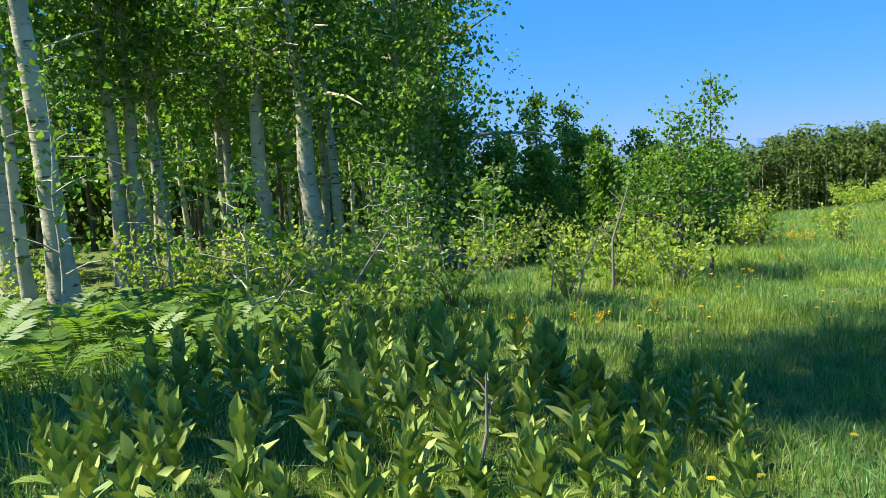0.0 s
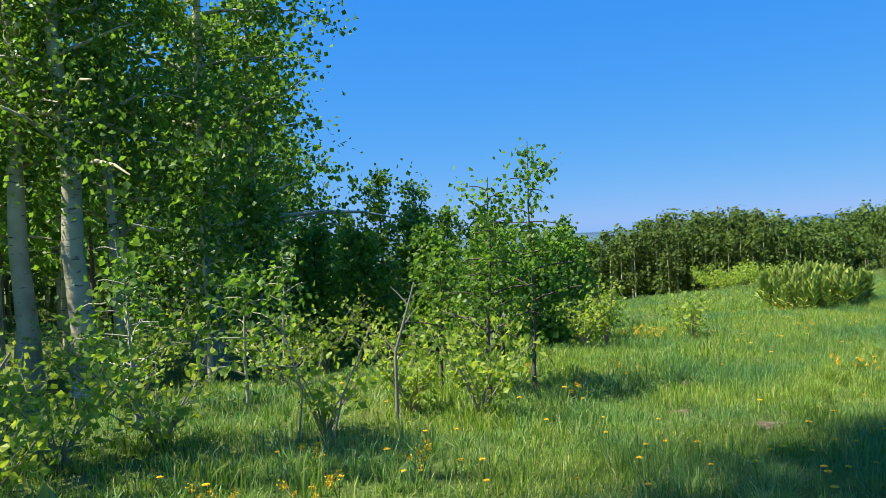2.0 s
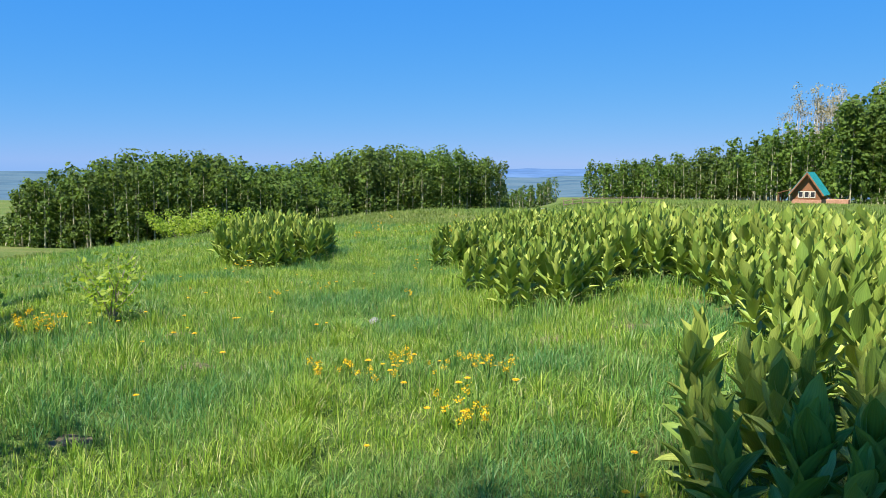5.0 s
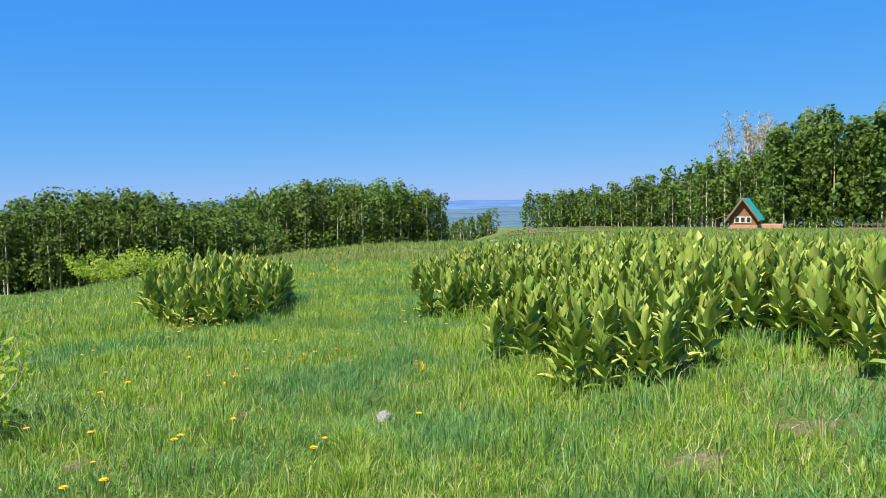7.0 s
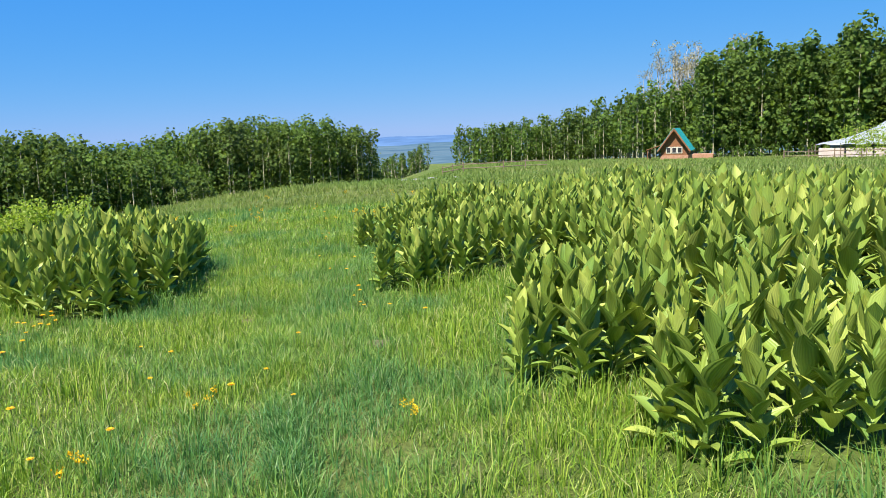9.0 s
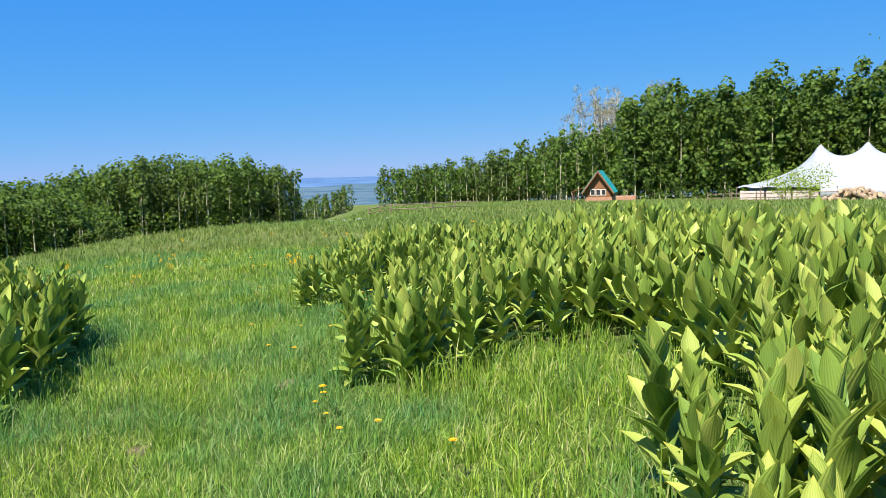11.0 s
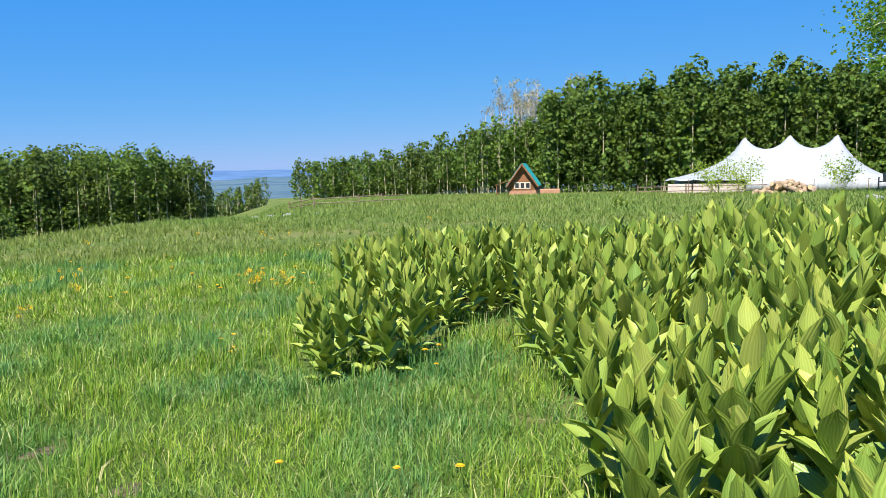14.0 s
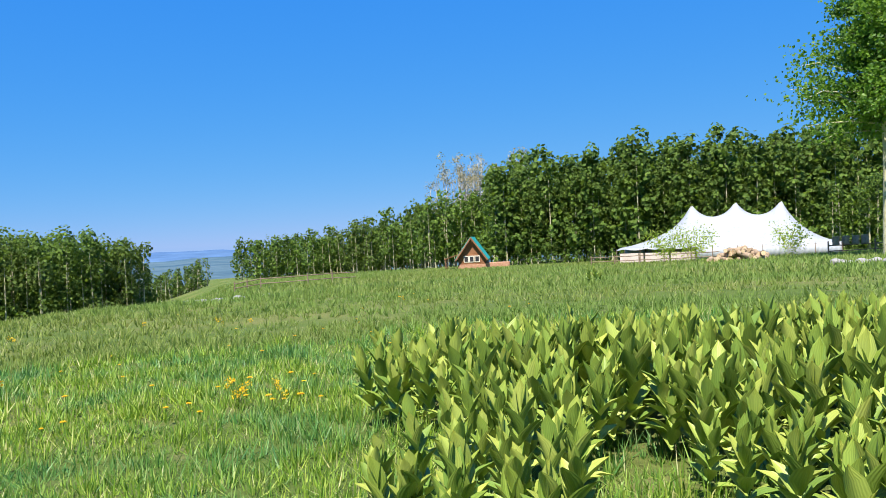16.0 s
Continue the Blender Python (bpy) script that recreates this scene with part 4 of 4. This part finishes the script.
# ---- tent ----
def tent(cx, cy):
    top = tagged(new("pole_tent"), "large white pole tent with three peaks by the trees", "tent")
    z0 = hz(cx, cy)
    LA, LB, W, eave = 14.6, 11.2, 12.0, 1.7
    peaks = (-5.4, 0.0, 5.4)
    nx, ny = 73, 25
    xs, ys = np.linspace(-LA, LB, nx), np.linspace(-W / 2, W / 2, ny)
    gx, gy = np.meshgrid(xs, ys, indexing="ij")
    env = np.clip(1 - np.maximum(0, np.where(gx > 0, (gx - 5.4) / (LB - 5.4), (-gx - 5.4) / (LA - 5.4))), 0, 1)
    side = 1 - np.abs(gy) / (W / 2)
    z = eave + 2.5 * np.minimum(env ** 1.25, 1) * side ** 1.1
    for p in peaks:
        z = z + 2.75 * np.exp(-np.hypot((gx - p) / 1.7, gy / 2.6)) * np.minimum(1, side * 3)
    z = z - 0.18 * np.abs(np.sin(gx * 1.15)) * (1 - side) ** 3
    v = np.stack([gx, gy, z], -1).reshape(-1, 3)
    i, j = np.meshgrid(np.arange(nx - 1), np.arange(ny - 1), indexing="ij")
    q = np.stack([i * ny + j, (i + 1) * ny + j, (i + 1) * ny + j + 1, i * ny + j + 1], -1).reshape(-1, 4)
    me = np_mesh("canopy", v, [q], CANVAS, None, True)
    ob = part("canopy", me, top)
    mod = ob.modifiers.new("thick", "SOLIDIFY")
    mod.thickness = 0.02
    for p in peaks:
        tv, tq = tube([(p, 0, 0), (p, 0, 3.5), (p, 0, 6.9)], [0.08, 0.08, 0.06], 8)
        part("pole", np_mesh("pole", tv, [tq], FENCE, None, True), top)
    for sx in np.linspace(-LA, LB, 10):
        for sy in (-W / 2, W / 2):
            tv, tq = tube([(sx, sy, 0), (sx, sy, 1.2), (sx, sy, eave)], [0.05, 0.05, 0.05], 6)
            part("pole", np_mesh("pole", tv, [tq], FENCE, None, True), top)
    # side walls hang under the eaves on the long front and the ends
    for (ax, ay, bx, by) in ((-5.0, -W / 2, LB, -W / 2), (LB, -W / 2, LB, W / 2), (-LA, W / 2, LB, W / 2)):
        n = 60
        t = np.linspace(0, 1, n)
        nrm = np.array([by - ay, ax - bx]) / math.hypot(by - ay, ax - bx)
        w = 0.06 * np.sin(t * 150)
        px, py = ax + (bx - ax) * t + nrm[0] * w, ay + (by - ay) * t + nrm[1] * w
        v = np.concatenate([np.stack([px, py, np.full(n, 0.05)], 1), np.stack([px, py, np.full(n, eave)], 1)])
        k = np.arange(n - 1)
        wob = part("side_wall", np_mesh("side_wall", v, [np.stack([k, k + 1, k + 1 + n, k + n], 1)], CANVAS, None, True), top)
        wm = wob.modifiers.new("thick", "SOLIDIFY")
        wm.thickness = 0.02
    for k in range(3):
        bm = bmesh.new()
        box(bm, 2.9, 0.25, 1.15, Matrix.Translation((-LA + 1.8 + k * 3.1, -W / 2 + 0.3, 0.55)), 0.04)
        part("side_panel", bm_mesh("side_panel", bm, TENTWALL), top, "dusty pink side panel")
    top.matrix_basis = pose(cx, cy, z0, 0, 0, -88)
    return top


tent(121, 16.9)


# ---- cabin ----
def cabin(cx, cy, turn):
    top = tagged(new("cabin"), "small brown wooden cabin with a teal metal roof", "house")
    W, D, H, R = 4.6, 7.0, 2.3, 5.5
    bm = bmesh.new()
    prof = [(-W / 2, -0.3), (W / 2, -0.3), (W / 2, H), (0, R - 0.1), (-W / 2, H)]
    a = [bm.verts.new((x, -D / 2, z)) for x, z in prof]
    b = [bm.verts.new((x, D / 2, z)) for x, z in prof]
    bm.faces.new(a)
    bm.faces.new(b[::-1])
    for k in range(5):
        bm.faces.new((a[k], b[k], b[(k + 1) % 5], a[(k + 1) % 5]))
    bmesh.ops.recalc_face_normals(bm, faces=bm.faces)
    part("wall", bm_mesh("wall", bm, CABINWOOD), top)
    for k in range(10):
        bm = bmesh.new()
        z = 0.95 + k * 0.17
        box(bm, W + 0.06, 0.05, 0.145, Matrix.Translation((0, -D / 2 - 0.02, z)), 0.02)
        part("log", bm_mesh("log", bm, CABINWOOD), top)
    bm = bmesh.new()
    box(bm, W + 0.2, D + 0.2, 0.9, Matrix.Translation((0, 0, 0.4)), 0.03)
    part("skirting", bm_mesh("skirting", bm, STONEBASE), top, "reddish brick skirting")
    slope = math.atan2(R - H, W / 2)
    ln = math.hypot(R - H, W / 2) + 0.9
    for sgn in (-1, 1):
        roof = None
        bm = bmesh.new()
        m = pose(0, 0, R, 0, 0, 0) @ pose(0, 0, 0, 0, sgn * math.degrees(slope)) @ Matrix.Translation((sgn * ln / 2, 0, 0.06))
        box(bm, ln, D + 1.8, 0.12, m, 0.02)
        roof = part("roof", bm_mesh("roof", bm, TEAL), top, "teal metal roof")
        for k in range(14):
            bm = bmesh.new()
            box(bm, ln, 0.05, 0.05, m @ Matrix.Translation((0, -D / 2 - 0.8 + k * (D + 1.6) / 13, 0.08)))
            part("seam", bm_mesh("seam", bm, TEAL), roof)
        bm = bmesh.new()
        box(bm, ln, 0.08, 0.26, m @ Matrix.Translation((0, -D / 2 - 0.92, -0.1)), 0.01)
        part("barge_board", bm_mesh("barge_board", bm, CABINWOOD), top, "brown barge board")
    for x in (-0.95, 0.0, 0.95):
        bm = bmesh.new()
        box(bm, 0.9, 0.1, 1.15, Matrix.Translation((x, -D / 2 - 0.07, 1.75)), 0.02)
        win = part("window", bm_mesh("window", bm, PALEFRAME), top, "pale framed window")
        bm = bmesh.new()
        box(bm, 0.62, 0.04, 0.85, Matrix.Translation((x, -D / 2 - 0.115, 1.75)))
        part("pane", bm_mesh("pane", bm, DARKGLASS), win)
    bm = bmesh.new()
    box(bm, 2.6, 4.2, 0.12, pose(-W / 2 - 1.2, -D / 2 + 1.4, 2.25, 0, -18, 0), 0.02)
    part("porch_roof", bm_mesh("porch_roof", bm, CABINWOOD), top, "brown porch roof")
    for y in (-D / 2 - 0.5, -D / 2 + 1.4, -D / 2 + 3.3):
        bm = bmesh.new()
        box(bm, 0.14, 0.14, 2.2, Matrix.Translation((-W / 2 - 2.2, y, 0.8)), 0.02)
        part("post", bm_mesh("post", bm, CABINWOOD), top)
    bm = bmesh.new()
    box(bm, 4.2, 3.0, 1.3, Matrix.Translation((W / 2 + 2.1, -D / 2 + 1.7, 0.35)), 0.05)
    part("low_wall", bm_mesh("low_wall", bm, STONEBASE), top, "low reddish brick wall")
    top.matrix_basis = pose(cx, cy, hz(cx, cy), 0, 0, turn)


cabin(146.5, 60.5, -76)


# ---- fences, logs, rocks ----
def rail_fence(points, label, posts=2.6, rails=(0.45, 0.95), h=1.2):
    top = tagged(new("rail_fence"), label, "fence")
    for (ax, ay), (bx, by) in zip(points, points[1:]):
        n = max(1, int(math.hypot(bx - ax, by - ay) / posts))
        for k in range(n):
            x, y = ax + (bx - ax) * k / n, ay + (by - ay) * k / n
            x2, y2 = ax + (bx - ax) * (k + 1) / n, ay + (by - ay) * (k + 1) / n
            v, q = tube([(x, y, hz(x, y) - 0.3), (x, y, hz(x, y) + h * 0.5), (x, y, hz(x, y) + h)], [0.08, 0.075, 0.07], 6)
            part("post", np_mesh("post", v, [q], FENCE, None, True), top)
            for r in rails:
                v, q = tube([(x, y, hz(x, y) + r), ((x + x2) / 2, (y + y2) / 2, (hz(x, y) + hz(x2, y2)) / 2 + r - 0.02), (x2, y2, hz(x2, y2) + r)], [0.06, 0.055, 0.05], 6)
                part("rail", np_mesh("rail", v, [q], FENCE, None, True), top)


rail_fence([(88, 70), (84, 64), (85, 59), (90, 56)], "dark weathered split rail fence curving over the meadow")
rail_fence([(108, 33.5), (107, 25), (106, 19)], "weathered rail fence before the tent", 2.6, (0.5, 1.0), 1.25)
rail_fence([(101, 8.6), (101, 4.4), (101, -4)], "rail fence with sawn rounds on its top rail", 2.4, (0.5, 1.05), 1.5)


def log_piece(rad, ln, m, seed):
    r = np.random.default_rng(seed)
    top = new("log")
    v, q = tube([(-ln / 2, 0, 0), (0, 0, 0.01), (ln / 2, 0, 0)], [rad * 1.04, rad, rad * 0.97], 10)
    part("bark", np_mesh("bark", v, [q], LOGWOOD, None, True), top)
    for sx in (-1, 1):
        ang = np.linspace(0, 2 * np.pi, 10, endpoint=False)
        e = np.stack([np.full(10, sx * (ln / 2 + 0.004)), np.cos(ang) * rad * 0.97, np.sin(ang) * rad * 0.97], 1)
        e = np.concatenate([e, [[sx * (ln / 2 + 0.012), 0, 0]]])
        k = np.arange(10)
        part("cut_end", np_mesh("cut_end", e, [np.stack([k, (k + 1) % 10, np.full(10, 10)], 1)], CUTWOOD), top, "pale sawn end")
    top.matrix_basis = m
    return tagged(top, "sawn log with pale cut ends in a pile", "log", "logs of the pile")


r_ = np.random.default_rng(77)
for n in range(46):
    layer = 0 if n < 20 else (1 if n < 35 else 2)
    x, y = 98.5 + r_.normal(0, 0.7), 17.2 + r_.uniform(-3.4 + layer * 1.0, 2.8 - layer * 0.9)
    rad = r_.uniform(0.17, 0.29)
    log_piece(rad, r_.uniform(0.9, 1.8), pose(x, y, hz(x, y) + rad * 0.9 + layer * 0.42, r_.uniform(0, 360), r_.uniform(-14, 14), r_.uniform(-50, 50)), n)
for n, y in enumerate((7.9, 7.0, 6.1, 5.3)):
    log_piece(0.34, 0.85, pose(101, y, hz(101, y) + 1.05 + 0.44, 0, 90, 20 * n), 60 + n)["label"] = "upright sawn log round on the fence rail"


def rock(size, seed, label):
    r = np.random.default_rng(seed)
    bm = bmesh.new()
    bmesh.ops.create_icosphere(bm, subdivisions=3, radius=1)
    o = Vector(r.uniform(-9, 9, 3))
    for v in bm.verts:
        k = 1 + 0.35 * noise.noise(v.co * 1.1 + o) + 0.12 * noise.noise(v.co * 3.3 + o)
        v.co = Vector((v.co.x * size[0], v.co.y * size[1], v.co.z * size[2])) * k
    ob = new("rock", bm_mesh("rock", bm, ROCK, True))
    return tagged(ob, label, "rock", "rocks in the meadow")


def put_rock(x, y, size, seed, label):
    rock(size, seed, label).matrix_basis = pose(x, y, hz(x, y) + size[2] * 0.2, 0, 0, seed * 40)


put_rock(9.07, 12.7, (0.1, 0.07, 0.05), 1, "small pale grey rock half sunk in the grass")
put_rock(10.6, 14.9, (0.09, 0.07, 0.05), 2, "small pale grey rock half sunk in the grass")
for n, (x, y, s) in enumerate([(53.2, 49.4, 0.45), (53.7, 48.6, 0.5), (54.4, 47.8, 0.6), (55.0, 46.9, 0.55), (56.2, 45.6, 0.4)]):
    put_rock(x, y, (s, s * 0.8, s * 0.35), 10 + n, "low pale boulder lying in the long grass")
for n in range(16):
    x, y = 70 + r_.normal(0, 0.7), 9.5 + r_.uniform(-3.5, 3)
    s = r_.uniform(0.25, 0.55)
    put_rock(x, y, (s, s * 0.8, s * 0.6), 30 + n, "grey broken stone in a heap at the meadow edge")

# the large tree by the tent
place(aspen(27, 0.4, 0.42, 8.0, 70, 24000, 0.3, 900, (-0.02, 0.02), "large old aspen with twin pale trunks by the tent", 10, spread=0.24, split=False), 92.7, 4.6, 0)
place(aspen(24, 0.32, 0.45, 6.0, 40, 9000, 0.3, 901, (0.05, 0.03), "large old aspen leaning beside its twin", 10, spread=0.24, split=False), 93.6, 3.9, 0)


# ---- flowers ----
def dandelion(seed, petals=16, h=0.2):
    r = np.random.default_rng(seed)
    top = tagged(new("yellow_flower"), "yellow dandelion-like flower on a thin stem", "flower", "yellow flowers of the meadow")
    v, q = tube([(0, 0, -0.03), (0.01, 0, h * 0.5), (0.015, 0.01, h)], [0.004, 0.0035, 0.003], 5)
    part("stem", np_mesh("stem", v, [q], STEM), top)
    bag = Bag()
    for ring_n, (rad, tilt) in enumerate(((0.03, 0.15), (0.021, 0.5))):
        for k in range(petals):
            a = k * 2 * math.pi / petals + ring_n * 0.2
            d = np.array([math.cos(a), math.sin(a), tilt])
            s = np.array([-math.sin(a), math.cos(a), 0]) * rad * 0.22
            o = np.array([0.015, 0.01, h])
            bag.add(np.array([o, o + d * rad * 0.6 + s, o + d * rad, o + d * rad * 0.6 - s]), np.array([[0, 1, 2, 3]]))
    part("flower_head", bag.mesh("flower_head", PETAL), top)
    return top


FL = [dandelion(k, 16, 0.16 + 0.05 * k) for k in range(3)]
spots = []
r_ = np.random.default_rng(88)
for cx, cy, sx, sy, n in ((4.6, 6.2, 0.9, 0.7, 46), (5.8, 6.9, 0.8, 0.5, 44), (3.6, 7.6, 0.5, 0.4, 5), (6.96, 10.1, 0.5, 0.3, 10), (6.5, 8.95, 0.3, 0.2, 6), (5.8, 13.7, 0.3, 0.3, 9), (10.35, 17.9, 0.18, 0.15, 11), (2.9, 9.4, 1.4, 0.8, 16), (0.8, 7.6, 1.0, 0.7, 14), (2.2, 6.4, 0.9, 0.7, 8), (7.2, 12.6, 0.9, 0.6, 12), (9.4, 14.6, 1.3, 1.0, 13), (12.8, 16.1, 0.1, 0.1, 3), (17.2, 18.9, 0.1, 0.15, 3), (21, 23.5, 0.5, 0.4, 12),
                            (16.9, 20.9, 0.5, 0.4, 6), (14.2, 18.2, 0.7, 0.7, 5), (19, 26, 2.5, 2.0, 16), (26, 27, 4, 3, 18), (8, 16, 2, 1.5, 10), (45, 33, 6, 4, 8), (13, 15, 1.2, 1.0, 4), (1.2, 3.6, 0.7, 0.5, 5)):
    for _ in range(n):
        spots.append((r_.normal(cx, sx), r_.normal(cy, sy)))
for n, (x, y) in enumerate(spots):
    s = float(r_.uniform(0.6, 0.95)) * (1.5 if x > 18 else 1.0)
    m = pose(x, y, hz(x, y), r_.uniform(-14, 14), r_.uniform(-14, 14), r_.uniform(0, 360))
    if n < 3:
        FL[n].matrix_basis = m
    else:
        place(copy_thing(FL[n % 3], m), x, y, float(r_.uniform(0, 360)), s)


def soil_patch(x, y, rad, seed):
    r = np.random.default_rng(seed)
    n = 28
    a = np.linspace(0, 2 * np.pi, n, endpoint=False)
    k = rad * (1 + 0.25 * np.sin(a * 3 + seed) + r.normal(0, 0.08, n))
    px, py = np.r_[x, x + k * 0.6 * np.cos(a) * 1.3, x + k * np.cos(a) * 1.3], np.r_[y, y + k * 0.6 * np.sin(a), y + k * np.sin(a)]
    z = height(px, py) + np.r_[0.012, np.full(n, 0.01), np.full(n, -0.03)]
    i = np.arange(n)
    j = (i + 1) % n
    me = np_mesh("soil", np.stack([px, py, z], 1), [np.stack([np.zeros(n, int), i + 1, j + 1], 1), np.stack([i + 1, i + 1 + n, j + 1 + n, j + 1], 1)], SOIL, None, True)
    tagged(part("soil_patch", me), "bare dry soil showing through the grass", "soil", kind="structure")


for n, (x, y, rad) in enumerate(SOILS):
    soil_patch(x, y, rad * 0.55, n)


def wildflower(seed):
    """A leafy stalk with a loose head of small yellow blossoms."""
    r = np.random.default_rng(seed)
    top = tagged(new("wildflower"), "tall yellow wildflower with small clustered blossoms", "flower", "yellow wildflower stalks")
    lc = []
    for k in range(4):
        e = np.array([r.normal(0, 0.07), r.normal(0, 0.07), r.uniform(0.16, 0.3)])
        v, q = tube([(0, 0, -0.03), e * [0.4, 0.4, 0.55], e], [0.005, 0.004, 0.002], 4)
        part("stem", np_mesh("stem", v, [q], STEM), top)
        v, f = leaf_cards(e + r.normal(0, 0.02, (22, 3)), 0.018, r, 0, 1.0)
        part("blossom", np_mesh("blossom", v, [f], PETAL), top)
    return top


WF = [wildflower(40 + k) for k in range(3)]
n = 0
for cx, cy, sx, sy, count in ((6.96, 10.16, 0.35, 0.2, 7), (6.55, 8.95, 0.1, 0.15, 3), (7.6, 9.6, 0.3, 0.2, 3), (5.75, 13.75, 0.25, 0.2, 8), (20.97, 23.5, 0.2, 0.3, 4), (2.6, 10.6, 0.9, 0.4, 8), (1.2, 7.3, 0.8, 0.4, 7), (9.6, 13.9, 0.5, 0.4, 3), (18.5, 26, 1.5, 1.5, 4), (30, 30, 5, 4, 6)):
    for _ in range(count):
        x, y = r_.normal(cx, sx), r_.normal(cy, sy)
        ob = WF[n] if n < 3 else copy_thing(WF[n % 3], Matrix())
        place(ob, x, y, float(r_.uniform(0, 360)), float(r_.uniform(0.8, 1.2)) * (0.95 if x > 18 else 0.65))
        n += 1


def bare_stick(points, rad, label):
    x, y = points[0][:2]
    top = tagged(new("bare_stick"), label, "branch", "bare sticks")
    p = np.array([(a - x, b - y, c) for a, b, c in points], float)
    p[0, 2] -= 0.06
    s = np.linspace(0, 1, 7)
    src = np.linspace(0, 1, len(p))
    q = np.stack([np.interp(s, src, p[:, i]) for i in range(3)], 1)
    v, f = tube(q, rad * (1 - 0.6 * s), 6)
    part("stick", np_mesh("stick", v, [f], BARE_TWIG, None, True), top)
    for k in (3, 4, 5):
        e = q[k] + np.array([0.12 * (-1) ** k, 0.05, 0.14]) * p[-1, 2]
        v, f = tube([q[k], (q[k] + e) / 2 + [0, 0, 0.01], e], [rad * 0.4, rad * 0.3, rad * 0.15], 4)
        part("twig", np_mesh("twig", v, [f], BARE_TWIG, None, True), top)
    top.matrix_basis = pose(x, y, hz(x, y))


bare_stick([(0.0, 3.65, 0), (0.07, 3.7, 0.2), (0.08, 3.7, 0.5)], 0.014, "bare pale stick standing among corn lilies")
bare_stick([(1.65, 9.0, 0), (1.66, 9.0, 0.6), (1.85, 9.0, 1.2)], 0.02, "crooked bare trunk of a dead sapling")
bare_stick([(1.1, 8.2, 0), (1.2, 8.2, 0.35), (1.45, 8.2, 0.9)], 0.012, "forked bare branch among shrubs")
bare_stick([(0.85, 8.3, 0), (0.9, 8.3, 0.4), (0.75, 8.35, 0.95)], 0.011, "bare dead stem beside a shrub")
bare_stick([(-1.2, 7.1, 0), (-1.05, 7.1, 0.45), (-0.7, 7.1, 0.95)], 0.02, "leaning bare branch at the edge of the grove")
bare_stick([(-1.9, 6.6, 0), (-1.75, 6.6, 0.3), (-1.4, 6.7, 0.7)], 0.018, "leaning bare branch at the edge of the grove")
